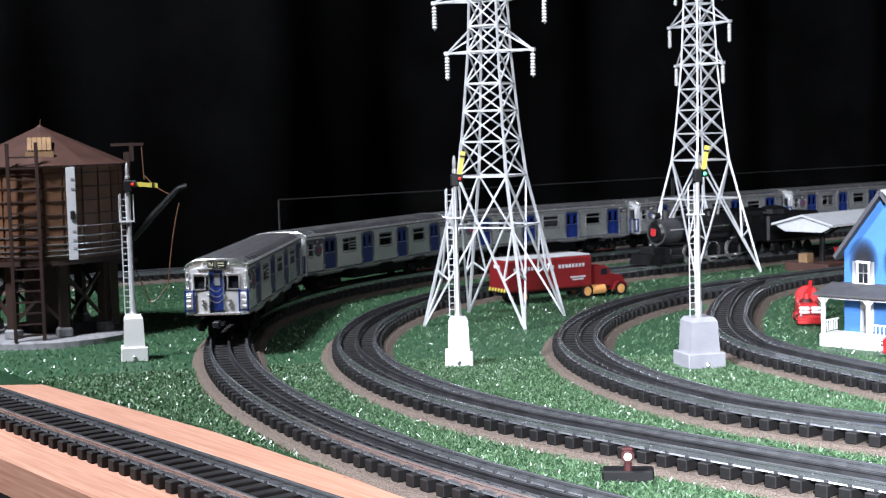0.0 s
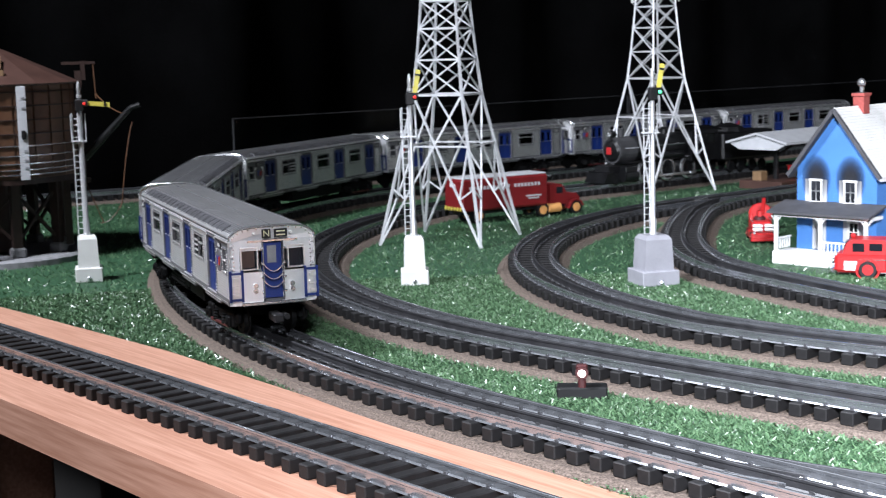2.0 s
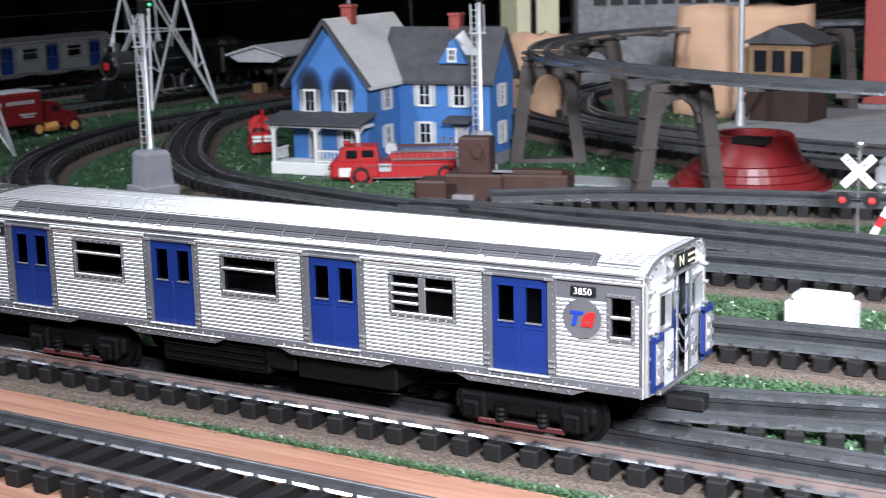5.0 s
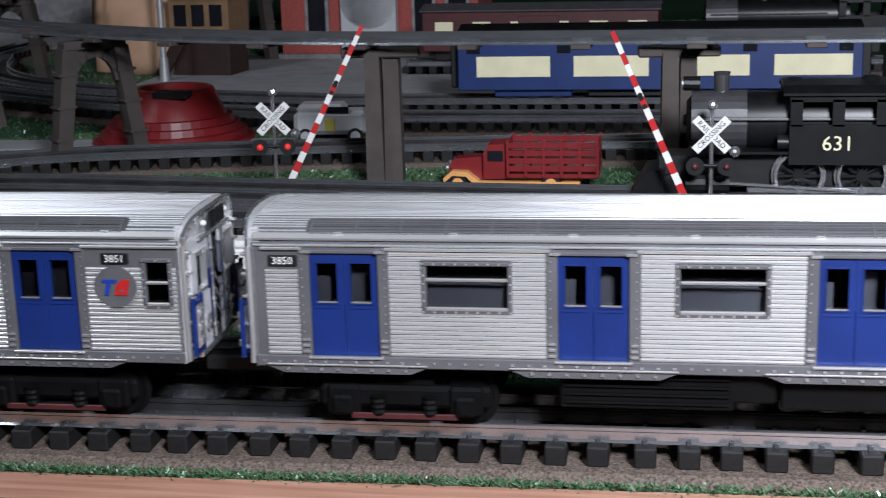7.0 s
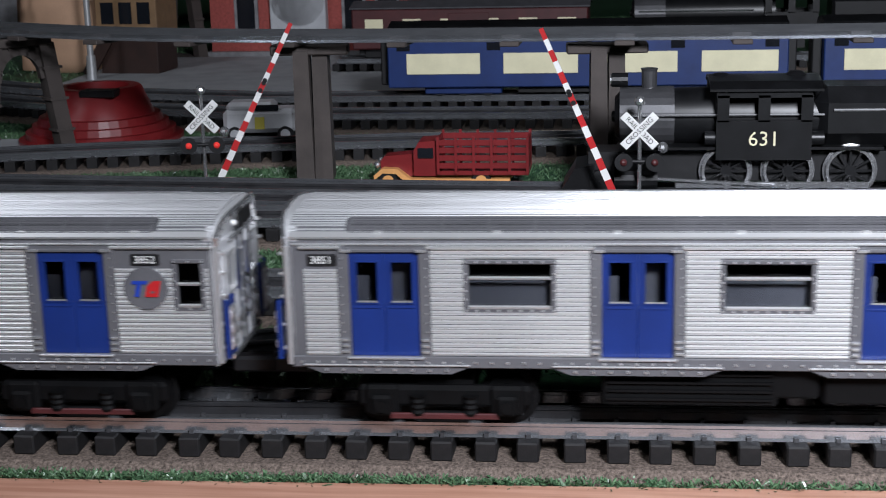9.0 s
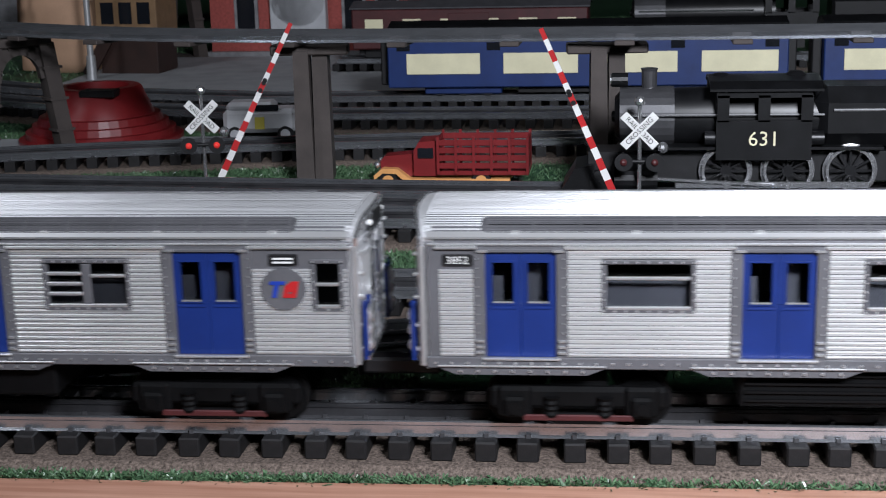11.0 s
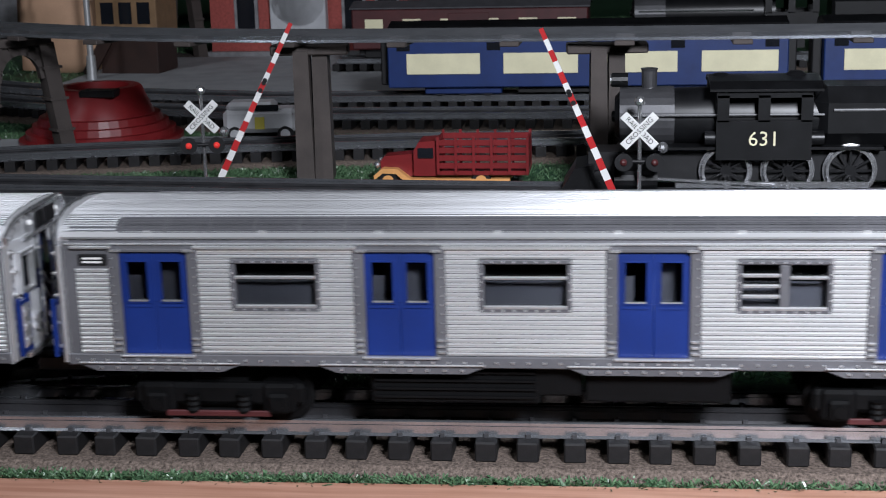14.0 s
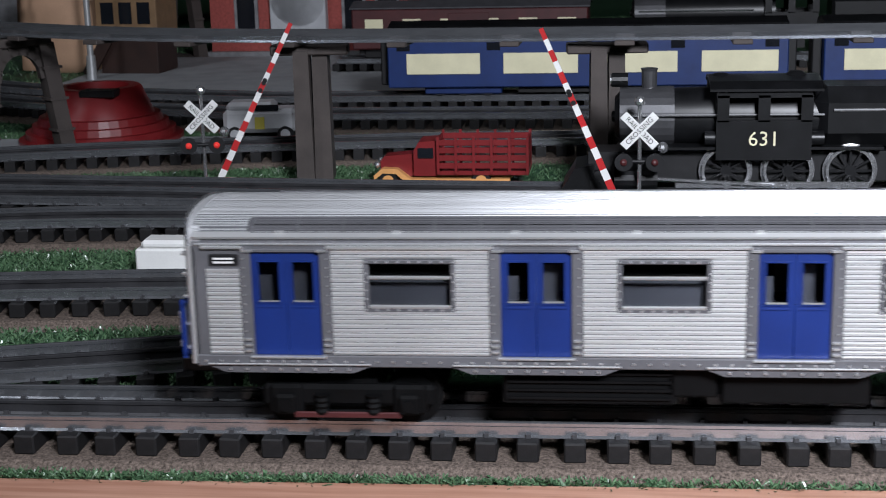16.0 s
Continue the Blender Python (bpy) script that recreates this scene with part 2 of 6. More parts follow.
def lettering(name, text, size, mat, parent, m, label="", align="CENTER"):
    """Raised writing as a mesh, in the built-in font, upright in the plane of m."""
    cu = bpy.data.curves.new(name, "FONT")
    cu.body, cu.size, cu.align_x, cu.align_y, cu.extrude = text, size, align, "CENTER", 0.00008
    cu.resolution_u = 2
    tmp = bpy.data.objects.new(name, cu)
    scene.collection.objects.link(tmp)
    me = bpy.data.meshes.new_from_object(tmp.evaluated_get(bpy.context.evaluated_depsgraph_get()))
    bpy.data.objects.remove(tmp)
    me.materials.clear()
    me.materials.append(M[mat])
    ob = new(name, me)
    ob.parent = parent
    ob.matrix_basis = m
    return tagged(ob, label)


# ---- plan of the tracks ----
def arc(c, r, a, b, step=0.02):
    n = max(2, int(abs(radians(b - a)) * r / step))
    return [Vector((c[0] + r * math.cos(radians(a + (b - a) * i / n)), c[1] + r * math.sin(radians(a + (b - a) * i / n)))) for i in range(n + 1)]


def spline(pts, step=0.02):
    """A smooth line through plan points."""
    pts = [Vector(p) for p in pts]
    pts = [2 * pts[0] - pts[1]] + pts + [2 * pts[-1] - pts[-2]]
    out = []
    for i in range(1, len(pts) - 2):
        p0, p1, p2, p3 = pts[i - 1:i + 3]
        n = max(1, int((p2 - p1).length / step))
        for k in range(n):
            t = k / n
            out.append(0.5 * (2 * p1 + (p2 - p0) * t + (2 * p0 - 5 * p1 + 4 * p2 - p3) * t * t + (3 * p1 - p0 - 3 * p2 + p3) * t ** 3))
    return out + [pts[-2]]


class Line:
    """A plan line by its length: place and heading at any distance."""

    def __init__(self, pts):
        self.p = [Vector(p) for p in pts]
        self.s = [0.0]
        for a, b in zip(self.p, self.p[1:]):
            self.s.append(self.s[-1] + (b - a).length)
        self.s_np = np.array(self.s)
        self.x, self.y = np.array([p.x for p in self.p]), np.array([p.y for p in self.p])

    def at(self, s):
        if s < 0:
            return self.p[0] + (self.p[0] - self.p[1]).normalized() * -s
        return Vector((float(np.interp(s, self.s_np, self.x)), float(np.interp(s, self.s_np, self.y))))

    def way(self, s):
        return (self.at(s + 0.004) - self.at(s - 0.004)).normalized()

    def even(self, step):
        n = int(self.s[-1] / step)
        return [(self.at(i * step), self.way(i * step)) for i in range(n + 1)]


C1, R1, TURN = Vector((-0.61, 1.7825)), 1.2535, 238.0
R2 = 0.8085
C2 = C1 + (R1 - R2) * Vector((math.cos(radians(TURN)), math.sin(radians(TURN))))
MAIN = Line([Vector((2.0, 0.576))] + arc(C1, R1, 271, TURN) + arc(C2, R2, TURN, 180)[1:] + [Vector((C2.x - R2, 5.4))])


# ---- ground, bench and room ----
EDGE_X, EDGE_Y = (-1.22, -0.93, -0.65, -0.42, -0.22, 0.1, 3.0), (0.506, 0.512, 0.5, 0.497, 0.498, 0.507, 0.56)
EDGE = list(zip(EDGE_X, EDGE_Y))


def bench_edge(x):
    return float(np.interp(x, EDGE_X, EDGE_Y))


g = Solid()
g.extrude(EDGE + [(3.0, 5.5), (-1.93, 5.5), (-1.93, 1.7), (-2.02, 1.3), (-2.14, 0.53)], "z", -0.02, 0.0)
tagged(part("ground", g, "turf"), "green turf covered layout board", "ground", kind="structure")

w = Solid()
w.extrude([(-1.9, 0.364), (-1.9, 0.475), (-1.24, 0.475), (-1.215, 0.503)] + [(x, y - 0.0005) for x, y in EDGE[1:]] + [(3.0, 0.372), (-0.45, 0.368)], "z", -0.022, 0.001)
plank = tagged(part("bench_plank", w, "wood"), "orange-brown wooden plank along the bench edge", "wooden plank", kind="structure")

bx = Solid().extrude([(-2.1, 0.6), (3.0, 0.6), (3.0, 5.5), (-1.94, 5.5), (-1.94, 1.7), (-2.03, 1.3)], "z", -0.9, -0.021)
tagged(part("bench_base", bx, "floor_dark"), "dark enclosed underside of the layout bench", "bench", kind="structure")
for lx, ly in ((-1.02, 0.43), (-0.2, 0.43)):
    leg = Solid().box(lx, ly, -0.44, 0.05, 0.04, 0.83, c=0.003)
    tagged(part("bench_leg", leg, "wood"), "square wooden leg under the plank", "bench leg")
fl = Solid().extrude([(-6, -4), (6, -4), (6, 7), (-6, 7)], "z", -1.0, -0.9)
tagged(part("floor", fl, "floor_dark"), "dark room floor", "floor", kind="structure")
for nm, q in (("wall_south", [(-6, -4.1), (6, -4.1), (6, -4), (-6, -4)]), ("wall_east", [(6, -4), (6.1, -4), (6.1, 7), (6, 7)])):
    tagged(part(nm, Solid().extrude(q, "z", -1, 2.6), "floor_dark"), "dark room wall", "wall", kind="structure")
tagged(part("ceiling", Solid().extrude([(-6, -4), (6, -4), (6, 7), (-6, 7)], "z", 2.6, 2.7), "floor_dark"), "dark ceiling", "ceiling", kind="structure")


def curtain(name, a, b):
    """A hanging cloth with vertical folds from a to b."""
    a, b = Vector(a), Vector(b)
    d = b - a
    n = Vector((-d.y, d.x)).normalized()
    k = 160
    pts = []
    for i in range(k + 1):
        u = i / k
        f = 0.035 * math.sin(u * 61) + 0.02 * math.sin(u * 23 + 1) + 0.012 * math.sin(u * 140)
        pts.append(a + d * u + n * f)
    s = Solid()
    m = len(pts)
    s.v = [(p.x, p.y, -0.5) for p in pts] + [(p.x, p.y, 2.6) for p in pts]
    s.f = [(i, i + 1, m + i + 1, m + i) for i in range(m - 1)]
    ob = tagged(part(name, s, "cloth", smooth=True), "black cloth curtain hanging in folds", "curtain", kind="structure")
    so = ob.modifiers.new("thick", "SOLIDIFY")
    so.thickness = 0.004
    return ob


curtain("backdrop_west", (-2.6, -1.5), (-2.6, 4.8))
curtain("backdrop_north", (-2.6, 4.8), (3.5, 4.8))


# ---- tracks ----
RAIL = [(-0.0014, 0), (0.0014, 0), (0.0005, 0.0009), (0.0005, 0.0038), (0.0010, 0.0043), (0.0010, 0.0054), (0.0006, 0.0057), (-0.0006, 0.0057), (-0.0010, 0.0054), (-0.0010, 0.0043), (-0.0005, 0.0038), (-0.0005, 0.0009)]
TIE_MESH = Solid().box(0, 0, 0.0037, 0.0078, 0.047, 0.0074, c=0.0006).mesh("tie", M["tie"])


def track(label, line, base=0.0, roadbed=True, near=None, name="railway_track", rails=(-0.0167, 0.0, 0.0167)):
    """Three-rail track on a cork bed: bed, rails, spikes and ties. near: the stretch whose ties are pieces."""
    th = thing(name, label, "railway track", group="tracks of the layout", kind="structure")
    ev = line.even(0.02)
    p = [a for a, _ in ev]
    n = [Vector((-d.y, d.x)) for _, d in ev]
    top = base
    if roadbed:
        part("roadbed", Solid().sweep(p, [(-0.034, base), (0.034, base), (0.028, base + 0.004), (-0.028, base + 0.004)], n), "cork", th, "brown cork roadbed")
        top = base + 0.004
    for off in rails:
        mt = "steel_rail" if off else "black_rail"
        part("rail", Solid().sweep(p, [(s + off, h + top + 0.0073) for s, h in RAIL], n), mt, th, "blackened centre rail" if mt == "black_rail" else "bright steel rail")
    clips, far_ties = Solid(), Solid()
    count = 0
    for k, (q, d) in enumerate(line.even(0.0154)):
        turn = Matrix.Rotation(math.atan2(d.y, d.x) + random.uniform(-0.03, 0.03), 3, "Z")
        for off in rails:
            for side in (-1, 1):
                o = turn @ Vector((0, off + side * 0.0016, 0))
                clips.box(q.x + o.x, q.y + o.y, top + 0.008, 0.0016, 0.0012, 0.0018, turn)
        if near is not None and near(q) and count < 290:
            tie = new("tie", TIE_MESH)
            tie.parent = th
            tie.matrix_basis = Matrix.Translation((q.x, q.y, top)) @ turn.to_4x4()
            count += 1
        else:
            far_ties.box(q.x, q.y, top + 0.0037, 0.0078, 0.047, 0.0074, turn)
    tagged(part("spike", clips, "graphite", th), kind="stuff")
    if far_ties.v:
        tagged(part("far_tie", far_ties, "tie", th), kind="stuff")
    return th


T2 = Line(spline([(2.0, 0.75), (0.3, 0.722), (-0.15, 0.715), (-0.28, 0.707), (-0.4, 0.692), (-0.55, 0.676), (-0.66, 0.667)])[:-1] + arc((-0.7595, 1.3552), 0.692, 276, 188) + [Vector((-1.434, 5.4))])
T3 = Line(spline([(2.0, 0.88), (0.6, 0.865), (0.0, 0.862), (-0.25, 0.863), (-0.37, 0.855), (-0.49, 0.823), (-0.574, 0.803), (-0.64, 0.793)])[:-1] + arc((-0.6243, 1.3696), 0.5815, 264, 182) + [Vector((-1.207, 5.4))])
T4 = Line(spline([(0.1, 0.88), (-0.1, 0.895), (-0.276, 0.918), (-0.39, 0.925), (-0.48, 0.93), (-0.56, 0.941), (-0.627, 0.946), (-0.69, 0.959), (-0.76, 0.977), (-0.825, 0.997), (-0.885, 1.028), (-0.943, 1.074), (-0.996, 1.126), (-1.041, 1.178), (-1.103, 1.258), (-1.165, 1.352), (-1.198, 1.45), (-1.207, 1.56)]))
BRANCH = Line(spline([(-0.5, 0.533), (-0.42, 0.549), (-0.34, 0.572), (-0.26, 0.596), (-0.19, 0.614), (-0.05, 0.655), (0.1, 0.69), (0.3, 0.712), (0.5, 0.724)]))
T5 = Line(spline([(2.2, 0.955), (0.4, 0.936), (0.0, 0.934), (-0.3, 0.952), (-0.45, 0.963), (-0.62, 0.955)]))
T6 = Line(spline([(2.2, 1.17), (0.6, 1.15), (0.0, 1.135), (-0.25, 1.115), (-0.47, 1.07), (-0.58, 1.01)]))
T7 = Line(spline([(2.2, 1.3), (0.0, 1.26), (-0.4, 1.29), (-0.7, 1.42), (-0.9, 1.62), (-1.02, 2.0), (-1.04, 5)]))
T8 = Line(spline([(2.2, 1.38), (0.0, 1.365), (-0.4, 1.38), (-0.7, 1.5), (-0.85, 1.72), (-0.9, 2.1), (-0.91, 5)]))
OUTER = Line(spline([(-2.05, 0.45), (-1.98, 0.9), (-1.9, 1.3), (-1.83, 2.0), (-1.82, 5.2)]))
SIDING = Line([(-1.9, 0.425), (0.9, 0.432)])

track("main three-rail track curving across green turf", MAIN, near=lambda q: q.x < 0.6)
track("second three-rail track curving inside the first", T2, near=lambda q: q.y < 1.6 and q.x < 0.0)
track("third three-rail track curving inside the second", T3, near=lambda q: q.y < 1.6 and q.x < 0.0)
track("inner curved three-rail track beside the blue house", T4, near=lambda q: True)
track("branch rails leaving the main track at a turnout", BRANCH, 0.0003, False, near=lambda q: True)
track("straight track on which the black engine stands", T5)
track("grey track behind the crossing", T6)
track("back track past the stake truck", T7)
track("back track carrying blue coaches", T8)
track("outermost track beside the curtain", OUTER)
track("track laid straight on the wooden plank", SIDING, 0.001, False, near=lambda q: q.x < 0.1, rails=(-0.0167, 0.0167))


# ---- grass tufts ----
def grass(label, count, region, seed):
    """Short upright blades strewn over a region given by a test."""
    rnd = random.Random(seed)
    lines = [(t, 0.035) for t in (MAIN, T2, T3, T4, T5, T6, T7, T8)]
    pts = np.array([(p.x, p.y) for t, _ in lines for p, _ in t.even(0.02)])
    cell = {}
    for x, y in pts:
        for i in (-1, 0, 1):
            for j in (-1, 0, 1):
                cell.setdefault((int(x / 0.04) + i, int(y / 0.04) + j), []).append((x, y))
    v, f = [], []
    made = 0
    while made < count:
        x, y = region(rnd)
        near = cell.get((int(x / 0.04), int(y / 0.04)))
        if y < bench_edge(x) + 0.0005 or (near and min((x - a) ** 2 + (y - b) ** 2 for a, b in near) < 0.0318 ** 2):
            made += 0.25
            continue
        made += 1
        a, h, w2 = rnd.uniform(0, 6.283), rnd.uniform(0.001, 0.0029), rnd.uniform(0.0003, 0.00075)
        lx, ly = rnd.gauss(0, 0.0022), rnd.gauss(0, 0.0022)
        c, s = math.cos(a) * w2, math.sin(a) * w2
        k = len(v)
        v += [(x - c, y - s, 0), (x + c, y + s, 0), (x + lx + c * 0.5, y + ly + s * 0.5, h), (x + lx - c * 0.5, y + ly - s * 0.5, h)]
        f.append((k, k + 1, k + 2, k + 3))
    me = bpy.data.meshes.new("grass")
    me.from_pydata(v, [], f)
    me.materials.append(M["grass"])
    return tagged(new("grass", me), label, "grass", kind="stuff")


def polar(r0, r1, a0, a1):
    def pick(rnd):
        r, a = math.sqrt(rnd.uniform(r0 * r0, r1 * r1)), radians(rnd.uniform(a0, a1))
        return r * math.sin(a), r * math.cos(a)
    return pick


grass("short glossy green turf fibres", 300000, polar(0.5, 1.35, -76, -8), 3)
grass("short green turf fibres further back", 130000, polar(1.2, 2.3, -78, 22), 4)
grass("green turf fibres along the bench edge", 34000, lambda r: (r.uniform(-0.75, 0.3), r.uniform(0.494, 0.53)), 5)
grass("green turf fibres inside the crossing", 40000, polar(0.62, 1.3, -15, 22), 6)


# ---- subway train ----
LENGTH, GAP, HALF = 0.3417, 0.026, 0.0295
Z0, ZB, ZE, ZT = 0.0408, 0.0447, 0.0862, 0.0962
DOORS = [-0.0382 - 0.0125 - 0.0861 * k for k in range(4)]


def low(z):
    return 0.041 + (z - 0.041) * 0.955


def subway_car():
    """A ribbed stainless car; its origin lies on the rails under its front end, and it faces +x."""
    car = thing("subway_car", "stainless ribbed subway car with blue doors", "subway car", group="cars of the subway train")
    L = LENGTH
    # shell in strips, with openings at doors and windows
    sh = Solid()
    gaps_d = [(d - 0.0120, d + 0.0120) for d in DOORS]
    windows = [(d - 0.0431 - 0.0140, d - 0.0431 + 0.0140) for d in DOORS[:3]]
    W0, W1 = 0.0638, 0.0796
    cab = (-0.0125, -0.0045)
    cuts = sorted([(a, b, "d") for a, b in gaps_d] + [(a, b, "w") for a, b in windows] + [(*cab, "w")])
    for side in (-1, 1):
        y = side * (HALF - 0.0006)
        x = -L
        for a, b, kind in cuts:
            sh.box((x + a) / 2, y, (ZB + ZE) / 2, a - x, 0.0012, ZE - ZB)
            if kind == "w":
                sh.box((a + b) / 2, y, (ZB + W0) / 2, b - a, 0.0012, W0 - ZB)
                sh.box((a + b) / 2, y, (W1 + ZE) / 2, b - a, 0.0012, ZE - W1)
            else:
                sh.box((a + b) / 2, y, (0.0838 + ZE) / 2, b - a, 0.0012, ZE - 0.0838)
            x = b
        sh.box(x / 2, y, (ZB + ZE) / 2, -x, 0.0012, ZE - ZB)
        sh.box(-L / 2, side * HALF, ZB - 0.0016, L, 0.0014, 0.0044, c=0.0004)
        for d in DOORS:
            q = [(d - 0.029, 0.0424), (d + 0.029, 0.0424), (d + 0.029, 0.0414), (d + 0.0225, 0.0388), (d - 0.0225, 0.0388), (d - 0.029, 0.0414)]
            sh.extrude(q, "y", side * HALF - 0.0006, side * HALF + 0.0010)
    sh.box(-L / 2, 0, ZB - 0.002, L - 0.004, 2 * HALF - 0.004, 0.002)
    part("body", sh, "grey_plastic", car, "grey metal body shell")
    # ribbed panels, with a plain belt groove under the windows
    rib = Solid()
    solid_spans = []
    x = -L + 0.0050
    for a, b in sorted(gaps_d):
        solid_spans.append((x, a - 0.0040))
        x = b + 0.0040
    solid_spans.append((x, -0.0015))
    holes = [(a - 0.0017, b + 0.0017) for a, b in windows + [cab]]
    for side in (-1, 1):
        yo = side * HALF
        for k in range(23):
            z = ZB + 0.0014 + k * 0.00172
            if 0.0616 < z < 0.0632:
                continue
            for n, (a, b) in enumerate(solid_spans):
                pieces = [(a, b)]
                if 0.0616 < z < 0.0816:
                    for ha, hb in holes:
                        pieces = [q for c, d in pieces for q in (((c, min(d, ha)), (max(c, hb), d)) if ha < d and hb > c else ((c, d),)) if q[1] - q[0] > 0.001]
                if n in (0, len(solid_spans) - 1) and z > 0.0785:
                    continue
                for c, d in pieces:
                    rib.extrude([(yo, z - 0.00074), (yo + side * 0.00032, z - 0.00060), (yo + side * 0.0006, z - 0.00026), (yo + side * 0.0006, z + 0.00026), (yo + side * 0.00032, z + 0.00060), (yo, z + 0.00074)], "x", c, d)
    tagged(part("ribbed_panel", rib, "silver", car, "bright horizontal ribbed stainless panels", smooth=True), kind="stuff")
    # bright mouldings over the panels, drip rail, sill lines
    for side in (-1, 1):
        yo = side * HALF
        for n, (a, b) in enumerate(solid_spans):
            part("moulding", Solid().box((a + b) / 2, yo + side * 0.0006, ZE - 0.0004, b - a + 0.003, 0.0014, 0.0011, c=0.0003), "silver", car, "bright moulding strip")
        part("drip_rail", Solid().extrude([(side * (HALF - 0.0016), 0.0888), (side * (HALF + 0.0002), 0.0888), (side * (HALF + 0.0002), 0.0896), (side * (HALF - 0.0014), 0.0912), (side * (HALF - 0.0024), 0.0912)], "x", -L + 0.001, -0.001), "silver", car, "bright drip rail along the roof")
        part("gutter", Solid().box(-L / 2, side * (HALF - 0.0002), ZE + 0.0007, L - 0.002, 0.0016, 0.0007, c=0.0002), "silver", car, "thin bright gutter line")
        for d in DOORS:
            part("skirt_strip", Solid().box(d, yo + side * 0.0013, 0.0421, 0.0576, 0.0008, 0.0007, c=0.0002), "silver", car, "bright skirt edge")
            part("threshold", Solid().box(d, yo + side * 0.0009, ZB + 0.0001, 0.0265, 0.0016, 0.0008, c=0.0002), "silver", car, "bright door threshold")
    rv = Solid()
    for side in (-1, 1):
        yr = side * (HALF + 0.0011)
        for k in range(62):
            rv.box(-0.003 - k * 0.0055, side * (HALF + 0.0008), ZB - 0.0016, 0.0008, 0.0006, 0.0007)
        for d in DOORS:
            for k in range(8):
                rv.box(d - 0.021 + 0.006 * k, yr, 0.0402, 0.0009, 0.0006, 0.0007)
            for o in (-0.0140, 0.0140):
                for z in (0.0470, 0.0492, 0.0514):
                    rv.box(d + o, side * (HALF + 0.0009), z, 0.0024, 0.0008, 0.0007)
                rv.box(d + o * 0.93, side * (HALF + 0.0008), 0.0846, 0.0036, 0.0009, 0.0008)
                for k in range(9):
                    rv.box(d + o * 1.04, side * (HALF + 0.0007), 0.0545 + 0.0034 * k, 0.0004, 0.0004, 0.0005)
        for a, b in windows + [cab]:
            nx = max(2, int((b - a) / 0.0032))
            for k in range(nx + 1):
                for z in (W0 - 0.0010, W1 + 0.0010):
                    rv.box(a - 0.0010 + (b - a + 0.002) * k / nx, side * (HALF + 0.0009), z, 0.0006, 0.0005, 0.0006)
            for k in range(1, 5):
                for xx in (a - 0.0010, b + 0.0010):
                    rv.box(xx, side * (HALF + 0.0009), W0 + (W1 - W0) * k / 5, 0.0006, 0.0005, 0.0006)
    tagged(part("rivet", rv, "silver", car, "small bright rivets and clips"), kind="stuff")
    # roof: shell, ribs, vent bands and dark crown
    half = [(HALF - 0.0003, ZE), (HALF - 0.0007, ZE + 0.0032), (0.0276, 0.0904), (0.0250, 0.0927), (0.0214, 0.0945), (0.0176, 0.0953), (0.0118, 0.0959), (0.0, ZT)]
    prof = half + [(-y, z) for y, z in reversed(half[:-1])]
    ro = Solid().extrude(prof + [(p[0] * 0.95, p[1] - 0.0012) for p in reversed(prof)], "x", -L, 0.0)
    part("roof", ro, "grey_plastic", car, "grey metal roof", smooth=True)
    rr = Solid()
    for sd in (-1, 1):
        for i in range(1, len(half) - 1):
            a, b = half[i], half[i + 1]
            n = max(2, int(math.hypot(b[0] - a[0], b[1] - a[1]) / 0.0013))
            for k in range(n):
                yy, zz = a[0] + (b[0] - a[0]) * k / n, a[1] + (b[1] - a[1]) * k / n
                spans = [(-L, -L + 0.0195), (-0.0195, 0.0)] if 0.0895 < zz < 0.0944 else [(-L, 0.0)]
                for x0, x1 in spans:
                    rr.rod((x0, sd * yy, zz), (x1, sd * yy, zz), 0.00046, n=6, cap=False)
    tagged(part("roof_rib", rr, "roof_steel", car, "fine bright roof ribs", smooth=True), kind="stuff")
    for sd in (-1, 1):
        q = [(sd * (y + 0.0005), z + 0.0004) for y, z in half[2:5]] + [(sd * (y - 0.0006), z - 0.0006) for y, z in reversed(half[2:5])]
        part("vent_band", Solid().extrude(q, "x", -L + 0.020, -0.020), "roof_silver", car, "dark louvred roof vent strip")
        br = Solid()
        for a, b in zip(half[2:5], half[3:5]):
            for k in range(4):
                yy, zz = a[0] + (b[0] - a[0]) * k / 3, a[1] + (b[1] - a[1]) * k / 3
                br.rod((-L + 0.021, sd * (yy + 0.0006), zz + 0.0005), (-0.021, sd * (yy + 0.0006), zz + 0.0005), 0.00024, n=5)
        for k in range(20):
            xx = -L + 0.0215 + k * 0.01572
            for a, b in zip(half[2:5], half[3:5]):
                br.bar((xx, sd * (a[0] + 0.0007), a[1] + 0.0006), (xx, sd * (b[0] + 0.0007), b[1] + 0.0006), 0.0006)
        tagged(part("vent_rib", br, "grey_plastic", car), kind="stuff")
        st = Solid()
        for k in range(8):
            st.box(-L + 0.031 + k * 0.0405, sd * (half[2][0] + 0.0008), half[2][1] + 0.0008, 0.0030, 0.0012, 0.0009, c=0.0003)
        tagged(part("roof_step", st, "silver", car, "small bright roof steps"), kind="stuff")
